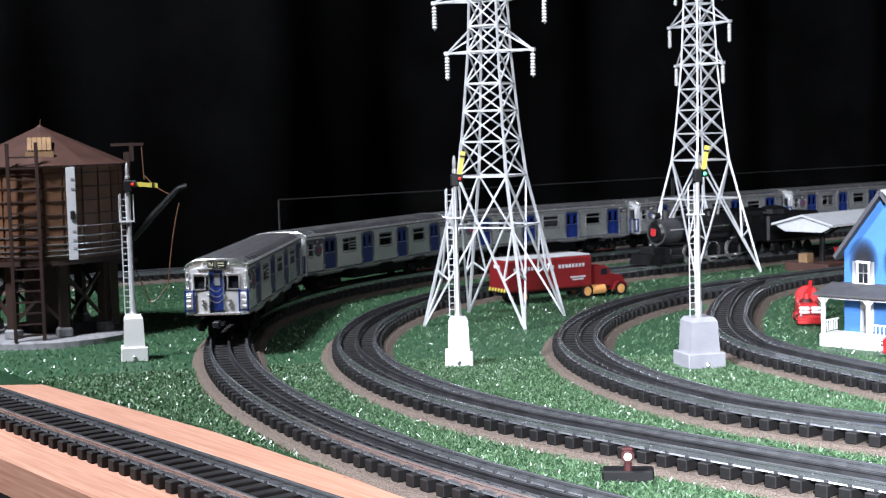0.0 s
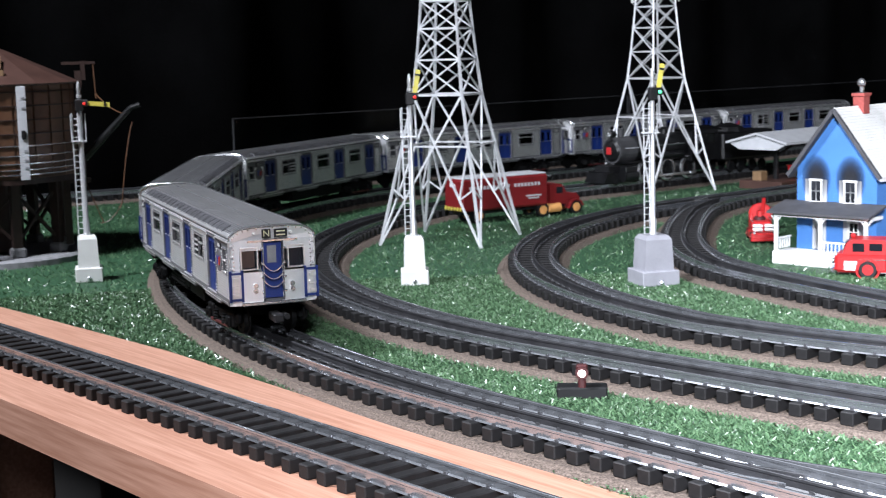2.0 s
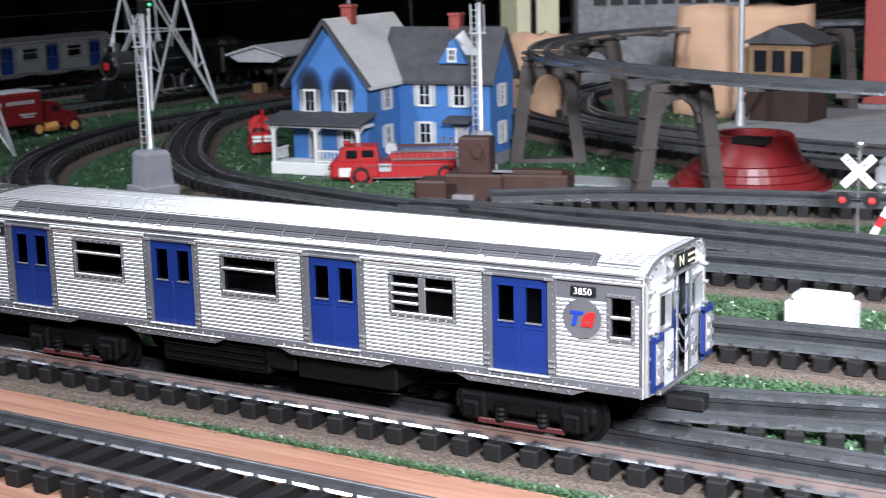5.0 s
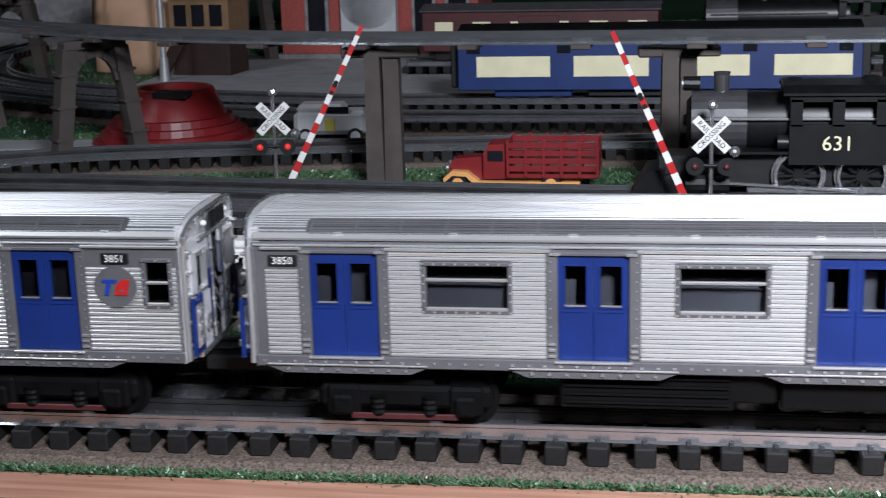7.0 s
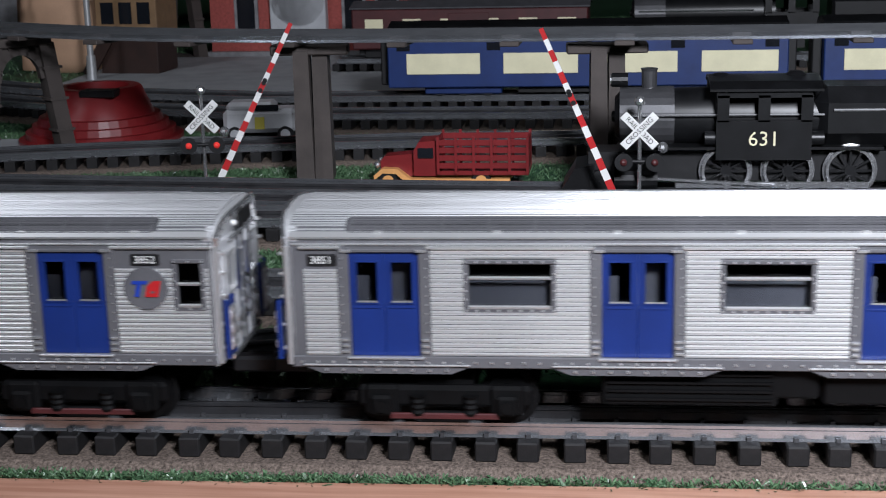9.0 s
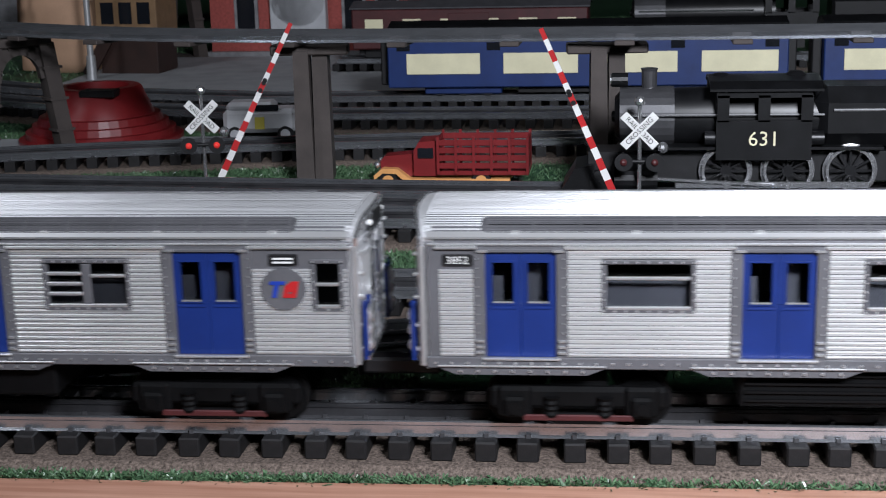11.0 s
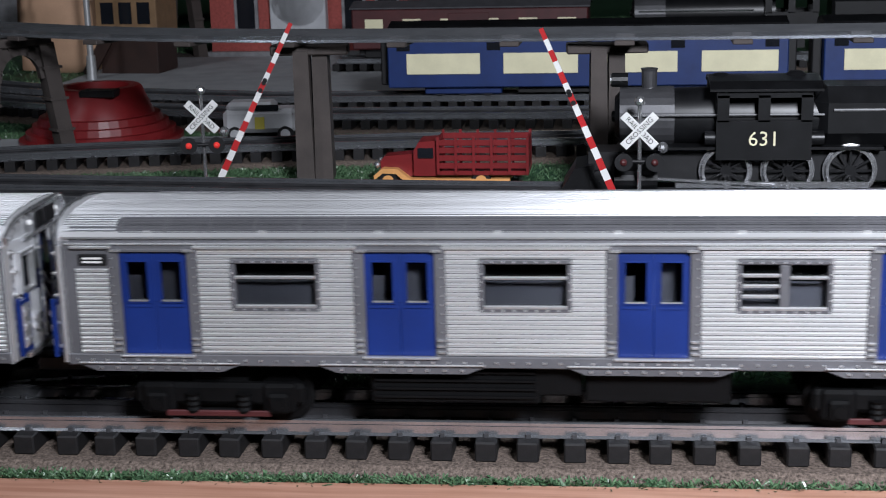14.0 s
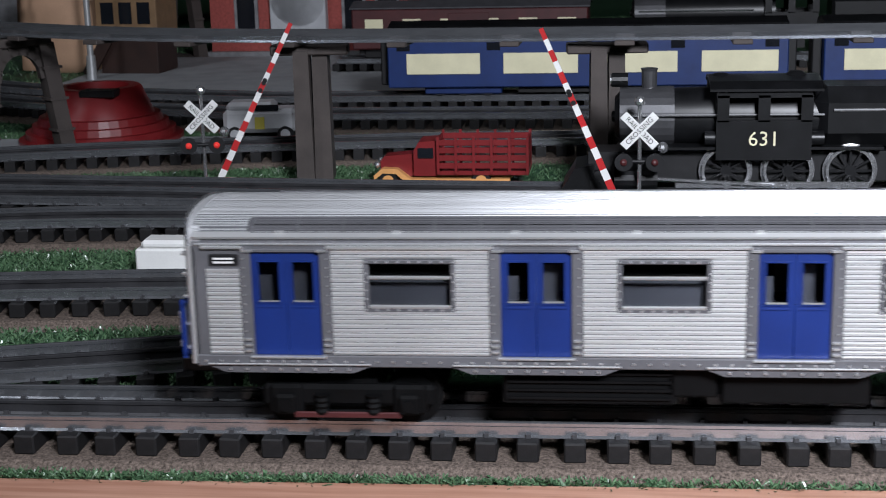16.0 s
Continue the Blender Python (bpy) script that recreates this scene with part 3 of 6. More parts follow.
    # doors and windows
    for side in (-1, 1):
        for d in DOORS:
            fr = Solid()
            for o in (-0.0140, 0.0140):
                fr.box(d + o, side * (HALF + 0.0001), (ZB + 0.0841) / 2, 0.0038, 0.0008, 0.0841 - ZB, c=0.0002)
            fr.box(d, side * (HALF + 0.0001), 0.0846, 0.0318, 0.0009, 0.0012, c=0.0002)
            part("door_frame", fr, "grey_plastic", car)
            for o in (-0.0060, 0.0060):
                lf = Solid()
                yl = side * (HALF - 0.0012)
                w1, h0, h1 = 0.0119, 0.0652, 0.0803
                lf.box(d + o, yl, (ZB + h0) / 2, w1, 0.0012, h0 - ZB, c=0.0002)
                lf.box(d + o, yl, (h1 + 0.0838) / 2, w1, 0.0012, 0.0838 - h1)
                for e in (-1, 1):
                    lf.box(d + o + e * 0.00475, yl, (h0 + h1) / 2, 0.0024, 0.0012, h1 - h0)
                    lf.box(d + o + e * 0.0039, yl + side * 0.0007, (h0 + h1) / 2, 0.0006, 0.0006, h1 - h0)
                for zz in (h0 - 0.0002, h1 + 0.0002):
                    lf.box(d + o, yl + side * 0.0007, zz, 0.0084, 0.0006, 0.0006)
                lf.box(d + o, yl + side * 0.0007, h0 - 0.0018, 0.0086, 0.0005, 0.0005)
                door = part("sliding_door", lf, "blue_door", car, "blue sliding door leaf")
                part("pane", Solid().box(d + o, yl - side * 0.0004, (h0 + h1) / 2, 0.0074, 0.0003, h1 - h0), "car_glass", door, "clear door glass")
                # silver strip modelled in place of the pale reflection low in the glass
                part("pane_sill", Solid().box(d + o, yl + side * 0.0008, h0 + 0.0004, 0.0070, 0.0008, 0.0005), "silver", door, "bright strip standing for a pale reflection in the pane")
        for k, (a, b) in enumerate(windows + [cab]):
            fr = Solid()
            c, wv = (a + b) / 2, b - a
            yo = side * (HALF + 0.0005)
            for zz in (W0 - 0.0010, W1 + 0.0010):
                fr.box(c, side * (HALF + 0.0002), zz, wv + 0.0034, 0.0012, 0.0016, c=0.0003)
            for xx in (a - 0.0009, b + 0.0009):
                fr.box(xx, side * (HALF + 0.0002), (W0 + W1) / 2, 0.0016, 0.0012, W1 - W0, c=0.0003)
            wd = part("window", fr, "grey_plastic", car, "grey riveted window surround")
            bars = []
            if k == 0:
                fr2 = Solid().box(c, side * (HALF + 0.0002), (W0 + W1) / 2, 0.0032, 0.0012, W1 - W0, c=0.0003)
                part("mullion", fr2, "grey_plastic", wd)
                bars = [(c - wv / 4 - 0.0008, wv / 2 - 0.0016, zz) for zz in (0.0684, 0.0722, 0.0760)] + [(c + wv / 4 + 0.0008, wv / 2 - 0.0016, 0.0752)]
            else:
                bars = [(c, wv, 0.0748 if wv > 0.01 else 0.0722)]
            for bx, bw, zz in bars + [(c, wv, W0 + 0.0002)]:
                part("glazing_bar", Solid().box(bx, yo, zz, bw, 0.0016, 0.0012, c=0.0003), "silver", wd, "bright glazing bar")
            part("pane", Solid().box(c, side * (HALF - 0.0010), (W0 + W1) / 2, wv, 0.0003, W1 - W0), "car_glass", wd, "clear window glass")
        em = Solid().rod((-0.0238, side * HALF, 0.0705), (-0.0238, side * (HALF + 0.0013), 0.0705), 0.0078, n=28)
        emblem = part("emblem", em, "grey_plastic", car, "round grey plate with a blue and red mark")

        def mark(q, mat):
            lean = [(-0.0238 - side * (u + 0.22 * w), 0.0705 + w) for u, w in q]
            part("mark", Solid().extrude(lean, "y", side * (HALF + 0.0012), side * (HALF + 0.0017)), mat, emblem)
        mark([(-0.0052, 0.0030), (0.0002, 0.0030), (0.0002, 0.0018), (-0.0018, 0.0018), (-0.0018, -0.0030), (-0.0034, -0.0030), (-0.0034, 0.0018), (-0.0052, 0.0018)], "mark_blue")
        mark([(0.0004, 0.0012), (0.0022, 0.0030), (0.0050, 0.0030), (0.0050, -0.0030), (0.0004, -0.0030)], "red")
        mark([(0.0019, -0.0016), (0.0036, -0.0016), (0.0036, -0.0008), (0.0019, -0.0008)], "grey_plastic")
        for xx in (-0.0236, -L + 0.0114):
            part("number_board", Solid().box(xx, side * (HALF + 0.0003), 0.0812, 0.0102, 0.0011, 0.0042, c=0.0003), "black", car, "black number board")
    # ends
    for e, x in ((1, 0.0), (-1, -L)):
        bow = [(e * 0.0035 * (1 - (k / 4 - 1) ** 2), (k / 4 - 1) * HALF) for k in range(9)]
        base = [(x + bx, by) for bx, by in bow]
        for i in range(8):
            mid = (base[i][1] + base[i + 1][1]) / 2
            if abs(mid) < 0.0068:
                continue
            a, b = base[i], base[i + 1]
            lo = [(ZB - 0.004, 0.0640), (0.0790, ZE)] if 0.008 < abs(mid) < 0.024 else [(ZB - 0.004, ZE)]
            for z0, z1 in lo:
                part("end_panel", Solid().add([(a[0], a[1], z0), (b[0], b[1], z0), (b[0], b[1], z1), (a[0], a[1], z1)] + [(p[0] - e * 0.0012, p[1], z) for p, z in ((a, z0), (b, z0), (b, z1), (a, z1))],
                       [(0, 1, 2, 3), (7, 6, 5, 4), (0, 4, 5, 1), (1, 5, 6, 2), (2, 6, 7, 3), (3, 7, 4, 0)]), "end_silver", car, "bowed stainless end panel")
        cr = Solid()
        pr = [(y * 1.01, z - 0.0002) for y, z in [(HALF - 0.001, ZE - 0.0008)] + prof[1:-1] + [(0.001 - HALF, ZE - 0.0008)]]
        ring0 = [(x + e * 0.0035 * (1 - (p[0] / HALF) ** 2) + e * 0.0008, p[0], p[1]) for p in pr]
        n = len(ring0)
        cr.add(ring0 + [(q[0] - e * 0.004, q[1], q[2]) for q in ring0], [tuple(range(n)), tuple(range(2 * n - 1, n - 1, -1))] + [(i, i + 1, n + i + 1, n + i) for i in range(n - 1)] + [(n - 1, 0, n, 2 * n - 1)])
        part("end_dome", cr, "end_silver", car, "silver arched end above the door")
        rim = Solid()
        for a, b in zip(ring0, ring0[1:]):
            rim.rod((a[0] + e * 0.0004, a[1], a[2]), (b[0] + e * 0.0004, b[1], b[2]), 0.0008, n=6)
        rim.box(x + e * 0.0032, 0, ZE - 0.0006, 0.0016, 0.034, 0.0012)
        for yy in (-0.0068, 0.0068):
            rim.rod((x + e * 0.0044, yy, ZB), (x + e * 0.0044, yy, ZE - 0.001), 0.0005, n=6)
            for zz in (0.05, 0.06, 0.07, 0.08):
                rim.ball(x + e * 0.0048, yy * 1.15, zz, 0.0009, 6)
        rim.box(x + e * 0.0016, 0, ZB - 0.003, 0.005, 0.044, 0.0024, c=0.0005)
        for yy in (-0.0262, 0.0262):
            for k in range(14):
                rim.box(x + e * 0.0016, yy, ZB + 0.001 + 0.0029 * k, 0.0008, 0.0008, 0.0009)
        for p in ring0[1:-1]:
            rim.box(p[0] + e * 0.0006, p[1] * 0.92, p[2] - 0.0014, 0.0008, 0.0009, 0.0009)
        part("end_trim", rim, "chrome", car, "bright trim strips and grab rails")
        dr = Solid().box(x - e * 0.001, 0, (ZB + ZE) / 2 - 0.001, 0.0016, 0.0135, ZE - ZB - 0.002)
        door = part("end_door", dr, "blue_door", car, "recessed blue end door")
        part("pane", Solid().box(x + e * 0.0001, 0, 0.0755, 0.0006, 0.0062, 0.012), "window_pale", door, "end door glass")
        for side in (-1, 1):
            wd = Solid().box(x - e * 0.0002, side * 0.016, 0.0735, 0.0008, 0.0145, 0.016)
            part("end_window", wd, "window_dark", car, "dark end window")
            wf = Solid()
            for yy, zz, sy, sz in ((0.0105, 0.0735, 0.0009, 0.015), (0.0215, 0.0735, 0.0009, 0.015), (0.016, 0.066, 0.0118, 0.0009), (0.016, 0.081, 0.0118, 0.0009)):
                wf.box(x + e * 0.0024, side * yy, zz, 0.0024, sy, sz)
            part("end_window_frame", wf, "silver", car)
            gt = Solid()
            gx = x + e * 0.0042
            for yy in (0.0215, 0.0295):
                gt.box(gx, side * yy, 0.055, 0.0014, 0.0016, 0.022)
            for zz in (0.0455, 0.0640):
                gt.box(gx, side * 0.0255, zz, 0.0014, 0.0096, 0.0014)
            gate = part("safety_gate", gt, "blue_door", car, "blue folding end gate")
            pl = Solid().box(gx + e * 0.0006, side * 0.0255, 0.0548, 0.0012, 0.0062, 0.0165, c=0.0003)
            for zz in (0.049, 0.0545, 0.060):
                pl.box(gx + e * 0.0014, side * 0.0262, zz, 0.0014, 0.0050, 0.0028, c=0.0005)
            part("gate_plate", pl, "silver", gate, "bright folded gate slats")
            cp2 = Solid().rod((x + e * 0.0012, side * 0.0286, ZB - 0.003), (x + e * 0.0012, side * 0.0286, ZE), 0.0011, n=8)
            for zz in (0.0475, 0.0565, 0.067, 0.0755, 0.083):
                cp2.box(x + e * 0.0028, side * 0.0275, zz, 0.0024, 0.0022, 0.0012, c=0.0003)
            part("corner_post", cp2, "silver", car, "bright corner post with brackets")
            lp = Solid()
            for zz in (0.0508, 0.0545):
                lp.rod((x + e * 0.002, side * 0.0125, zz), (x + e * 0.0048, side * 0.0125, zz), 0.0017, n=10)
            part("headlight", lp, "chrome", car, "small round chrome headlight")
        ch = Solid()
        for zz, sag in ((0.07, 0.006), (0.064, 0.0055), (0.058, 0.005)):
            pts = [(x + e * 0.0052, -0.007 + 0.0014 * k, zz - sag * (1 - ((k - 5) / 5) ** 2)) for k in range(11)]
            for a, b in zip(pts, pts[1:]):
                ch.rod(a, b, 0.00045, n=5)
        part("safety_chain", ch, "chrome", car, "sagging safety chains across the end door")
        sg = Solid()
        sg.box(x + e * 0.0046, -e * 0.0042 + 0.0, 0.0906, 0.0008, 0.006, 0.0062)
        sg.box(x + e * 0.0046, e * 0.0055, 0.0906, 0.0008, 0.0088, 0.0058)
        part("route_sign", sg, "black", car, "black route sign boxes")
        for yy in (-0.0125, 0.0125):
            part("marker_light", Solid().ball(x + e * 0.004, yy, 0.0908, 0.0012, 8), "white", car)
        cp = Solid().box(x + e * 0.006, 0, 0.0325, 0.016, 0.007, 0.006, c=0.001)
        cp.rod((x + e * 0.002, 0.006, 0.033), (x + e * 0.012, 0.006, 0.033), 0.002, n=8)
        part("coupler", cp, "black", car, "black knuckle coupler")
    # underframe
    part("underframe", Solid().box(-L / 2, 0, 0.041, L - 0.02, 0.046, 0.005), "pitch", car, "black floor pan")
    for xx, sx, zz in ((-0.135, 0.05, 0.034), (-0.205, 0.06, 0.033), (-0.17, 0.018, 0.036)):
        part("equipment_box", Solid().box(xx, 0, zz, sx, 0.05, 0.0135, c=0.001), "pitch", car, "black equipment box under the floor")
    for k in range(4):
        part("resistor_bar", Solid().box(-0.205, -0.0256, 0.029 + 0.003 * k, 0.056, 0.0012, 0.0008), "pitch", car)
    # benches and ceiling seen through the windows
    for side in (-1, 1):
        for d in DOORS[:3]:
            part("seat", Solid().box(d - 0.043, side * 0.019, 0.0555, 0.046, 0.012, 0.018, c=0.002).box(d - 0.043, side * 0.0235, 0.0655, 0.046, 0.003, 0.013, c=0.001), "car_inside", car, "pale moulded seat row")
        for d in DOORS:
            part("windbreak", Solid().box(d + 0.0035, side * 0.0205, 0.0665, 0.0085, 0.001, 0.022).box(d - 0.0095, side * 0.0205, 0.064, 0.006, 0.001, 0.018), "car_inside", car, "pale draught screen")
    part("interior_floor", Solid().box(-L / 2, 0, 0.0455, L - 0.01, 2 * HALF - 0.006, 0.002), "car_inside", car)
    for xx in (-0.036, -L + 0.020):
        part("bulkhead", Solid().box(xx, 0, 0.065, 0.0015, 2 * HALF - 0.004, 0.04), "car_inside", car, "pale inner bulkhead")
    for k, xx in enumerate((-0.052, -L + 0.052)):
        bg = thing("bogie", "", "")
        bg.parent = car
        bg.matrix_basis = pose(xx, 0, 0)
        fm = Solid()
        for side in (-1, 1):
            fm.box(0, side * 0.0225, 0.0285, 0.062, 0.005, 0.008, c=0.0015)
            for o in (-0.022, 0.022):
                fm.box(o, side * 0.0245, 0.0275, 0.012, 0.004, 0.011, c=0.0012)
            fm.box(0, side * 0.0252, 0.0215, 0.018, 0.003, 0.004, c=0.0008)
        fm.box(0, 0, 0.03, 0.02, 0.044, 0.008)
        part("bogie_frame", fm, "pitch", bg, "black bogie side frame")
        for side in (-1, 1):
            part("shoe_beam", Solid().box(0, side * 0.0268, 0.0222, 0.038, 0.0012, 0.0022, c=0.0003), "dark_red", bg, "dull red shoe beam")
            for o in (-0.022, 0.022):
                part("axle_box", Solid().box(o, side * 0.0272, 0.0262, 0.0075, 0.003, 0.0075, c=0.001).rod((o, side * 0.027, 0.0262), (o, side * 0.0296, 0.0262), 0.0022, n=10), "pitch", bg)
                part("spring", Solid().lathe([(0.0022 + 0.0005 * (k % 2), 0.001 * k) for k in range(8)], o * 0.42, side * 0.0258, 0.0225, 10), "pitch", bg)
        for o in (-0.022, 0.022):
            for side in (-1, 1):
                wl = Solid().lathe([(0.0095, -0.002), (0.0108, -0.002), (0.0108, -0.0012), (0.009, -0.0008), (0.009, 0.002), (0.006, 0.002), (0.005, 0.0012)], o, side * 0.0168, 0.0259, 20, Matrix.Rotation(radians(-90 * side), 3, "X"))
                part("wheel", wl, "pitch", bg)
    # the body stands a little lower than its drawn height
    for ob in car.children_recursive:
        if ob.type == "MESH" and not ob.parent.name.startswith("bogie"):
            for v in ob.data.vertices:
                if v.co.z > 0.041:
                    v.co.z = low(v.co.z)
    return car


first = subway_car()
CARS = [first] + [copy_thing(first, pose(0, 0, 0)) for _ in range(5)]
for k, c in enumerate(CARS):
    for side in (-1, 1):
        for xx in (-0.0236, -LENGTH + 0.0114):
            m = pose(xx, side * (HALF + 0.0010), low(0.0812), 90, 0, 0 if side < 0 else 180)
            if k < 3:
                lettering("number", str(3850 + k), 0.0038, "white", c, m, "white car number")
            else:
                bars = Solid().box(xx, side * (HALF + 0.0010), low(0.0818), 0.007, 0.0004, 0.0006).box(xx, side * (HALF + 0.0010), low(0.0804), 0.007, 0.0004, 0.0006)
                part("number_bar", bars, "white", c, "white blurred number")
    for e, x in ((1, 0.0051), (-1, -LENGTH - 0.0051)):
        if k == 0 and e == 1:
            lettering("route_letter", "N", 0.0062, "cream", c, pose(x, -0.0042, low(0.0906), 90, 0, 90), "cream route letter")
            part("sign_bar", Solid().box(x, 0.0055, low(0.0919), 0.0004, 0.006, 0.0009).box(x, 0.0055, low(0.0894), 0.0004, 0.006, 0.0009), "cream", c, "cream destination lines")

FRONT = ((0, 3.262), (0.5, 3.158), (1, 3.053), (1.5, 2.946), (2, 2.847), (2.5, 2.738), (3, 2.632), (3.5, 2.533), (4, 2.437), (4.2, 2.399),
         (5.2, 2.185), (6.3, 1.958), (6.5, 1.9148), (7, 1.8115), (7.5, 1.7082), (8, 1.605), (8.5, 1.5085), (9, 1.4048), (9.2, 1.364), (11.3, 0.927), (11.5, 0.885),
         (12, 0.7835), (12.5, 0.6835), (13, 0.5865), (13.5, 0.4845), (14, 0.3825), (14.5, 0.2762), (15, 0.1735), (15.5, 0.0722), (16, -0.0270))

SLACK = (0, 0, 0.001, 0, 0, -0.0048)  # play in the couplers, car by car


def front_at(t):
    ts, ss = [a for a, _ in FRONT], [b for _, b in FRONT]
    return float(np.interp(t, ts, ss))


def car_pose(s):
    """A car with its front end s metres down the main line, riding on its two bogies."""
    a, b = MAIN.at(s + 0.052), MAIN.at(s + LENGTH - 0.052)
    d = (a - b).normalized()
    o = a + d * 0.052
    return Matrix.Translation((o.x, o.y, 0.0003)) @ Matrix.Rotation(math.atan2(d.y, d.x), 4, "Z")


def motions():
    steps = [k * 0.5 for k in range(33)]
    for k, c in enumerate(CARS):
        walk(c, [(t, car_pose(front_at(t) + k * (LENGTH + GAP) + SLACK[k])) for t in steps])
        bogies = [o for o in c.children if o.name.startswith("bogie")]
        for o in bogies:
            xx = o.matrix_basis.translation.x
            rows = []
            for t in steps:
                s = front_at(t) + k * (LENGTH + GAP) + SLACK[k]
                d = -MAIN.way(s - xx)
                b = car_pose(s).to_3x3() @ Vector((1, 0, 0))
                rows.append((t, pose(xx, 0, 0, 0, 0, math.degrees(math.atan2(b.x * d.y - b.y * d.x, b.x * d.x + b.y * d.y)))))
            walk(o, rows)


# ---- things on the layout ----
def facing(x, y, extra=0.0, z=0.0):
    """A pose at (x, y) whose -y side looks towards the visitor's side of the bench."""
    return pose(x, y, z, 0, 0, math.degrees(math.atan2(-x, y)) + extra)


def ladder(parent, x, y, z0, z1, w, mat, name="ladder"):
    s = Solid()
    for o in (-w / 2, w / 2):
        s.rod((x + o, y, z0), (x + o, y, z1), 0.0005, n=6)
    k = int((z1 - z0) / 0.0055)
    for i in range(1, k):
        z = z0 + (z1 - z0) * i / k
        s.rod((x - w / 2, y, z), (x + w / 2, y, z), 0.00035, n=5)
    return part(name, s, mat, parent)


def semaphore(m, base_mat, clear, lamp, label, wide=0.024):
    th = thing("signal_mast", label, "railway signal", m, "semaphore signals")
    b = Solid().box(0, 0, 0.0068, wide, wide, 0.0136, c=0.0008)
    part("plinth", b, base_mat, th)
    w = wide * 0.39
    u = Solid().add([(-w, -w, 0.0136), (w, -w, 0.0136), (w, w, 0.0136), (-w, w, 0.0136)] + [(q * w * 0.9, r * w * 0.9, 0.040) for q, r in ((-1, -1), (1, -1), (1, 1), (-1, 1))] + [(q * w * 0.72, r * w * 0.72, 0.0435) for q, r in ((-1, -1), (1, -1), (1, 1), (-1, 1))],
                    [(3, 2, 1, 0), (0, 1, 5, 4), (1, 2, 6, 5), (2, 3, 7, 6), (3, 0, 4, 7), (4, 5, 9, 8), (5, 6, 10, 9), (6, 7, 11, 10), (7, 4, 8, 11), (8, 9, 10, 11)])
    part("pedestal", u, base_mat, th)
    part("bolt", Solid().ball(0, -wide / 2, 0.004, 0.0022, 8), "chrome", th, "small metal bolt")
    s = Solid().lathe([(0.0034, 0.0435), (0.0036, 0.045), (0.0030, 0.046), (0.0030, 0.056), (0.0022, 0.0575), (0.0019, 0.16), (0.0019, 0.162), (0.0014, 0.163), (0.0014, 0.17), (0.0024, 0.1705), (0.0024, 0.173), (0.0016, 0.1735), (0.0016, 0.177), (0.002, 0.179), (0.0012, 0.184), (0.0002, 0.186)], n=14)
    part("mast", s, "mast", th, "silver mast tube", smooth=True)
    ladder(th, -0.0048, 0.0015, 0.044, 0.157, 0.005, "tower_grey")
    p = Solid().box(-0.002, 0, 0.131, 0.014, 0.007, 0.0012)
    for o in (-0.0085, 0.0045):
        p.rod((o, 0, 0.131), (o, 0, 0.156), 0.0005, n=6)
    part("platform", p, "tower_grey", th)
    h = Solid().box(0, -0.001, 0.164, 0.0075, 0.006, 0.011, c=0.001).rod((0.0035, -0.003, 0.166), (0.0075, -0.003, 0.166), 0.0034, n=12)
    part("signal_head", h, "black", th, "black lamp head")
    part("lens", Solid().ball(0.0045, -0.0058, 0.1655, 0.0016, 8), lamp, th, "lit signal lens")
    a = Matrix.Rotation(radians(-80 if clear else 6), 3, "Y")
    bl = Solid()
    for k, (x0, x1) in enumerate(((0.003, 0.009), (0.009, 0.0235))):
        q = [Vector((x0, -0.0036, -0.0019)), Vector((x1, -0.0036, -0.0023)), Vector((x1, -0.0036, 0.0023)), Vector((x0, -0.0036, 0.0019))]
        bl.add([Vector((0.004, 0, 0.166)) + a @ p for p in q] + [Vector((0.004, 0, 0.166)) + a @ (p + Vector((0, 0.0008, 0))) for p in q], [(0, 1, 2, 3), (7, 6, 5, 4), (0, 4, 5, 1), (1, 5, 6, 2), (2, 6, 7, 3), (3, 7, 4, 0)])
    blade = part("blade", bl, "yellow", th, "yellow semaphore arm")
    st = Solid().box(0, -0.0041, 0, 0.0016, 0.0006, 0.0046)
    o = part("band", st, "black", blade)
    o.matrix_basis = Matrix.Translation((0.004, 0, 0.166)) @ a.to_4x4() @ Matrix.Translation((0.019, 0, 0))
    return th


semaphore(facing(-1.286, 0.624), "white", False, "red_lamp", "silver signal mast with level yellow arm on white base", 0.025)
semaphore(facing(-1.037, 0.816), "white", True, "red_lamp", "silver signal mast with raised yellow arm on white base", 0.0245)
semaphore(facing(-0.878, 0.953, 24), "base_grey", True, "green_lamp", "silver signal mast with green light on grey base", 0.034)
semaphore(facing(-0.675, 1.165, 24), "base_grey", True, "green_lamp", "silver signal mast beside the blue house", 0.022)


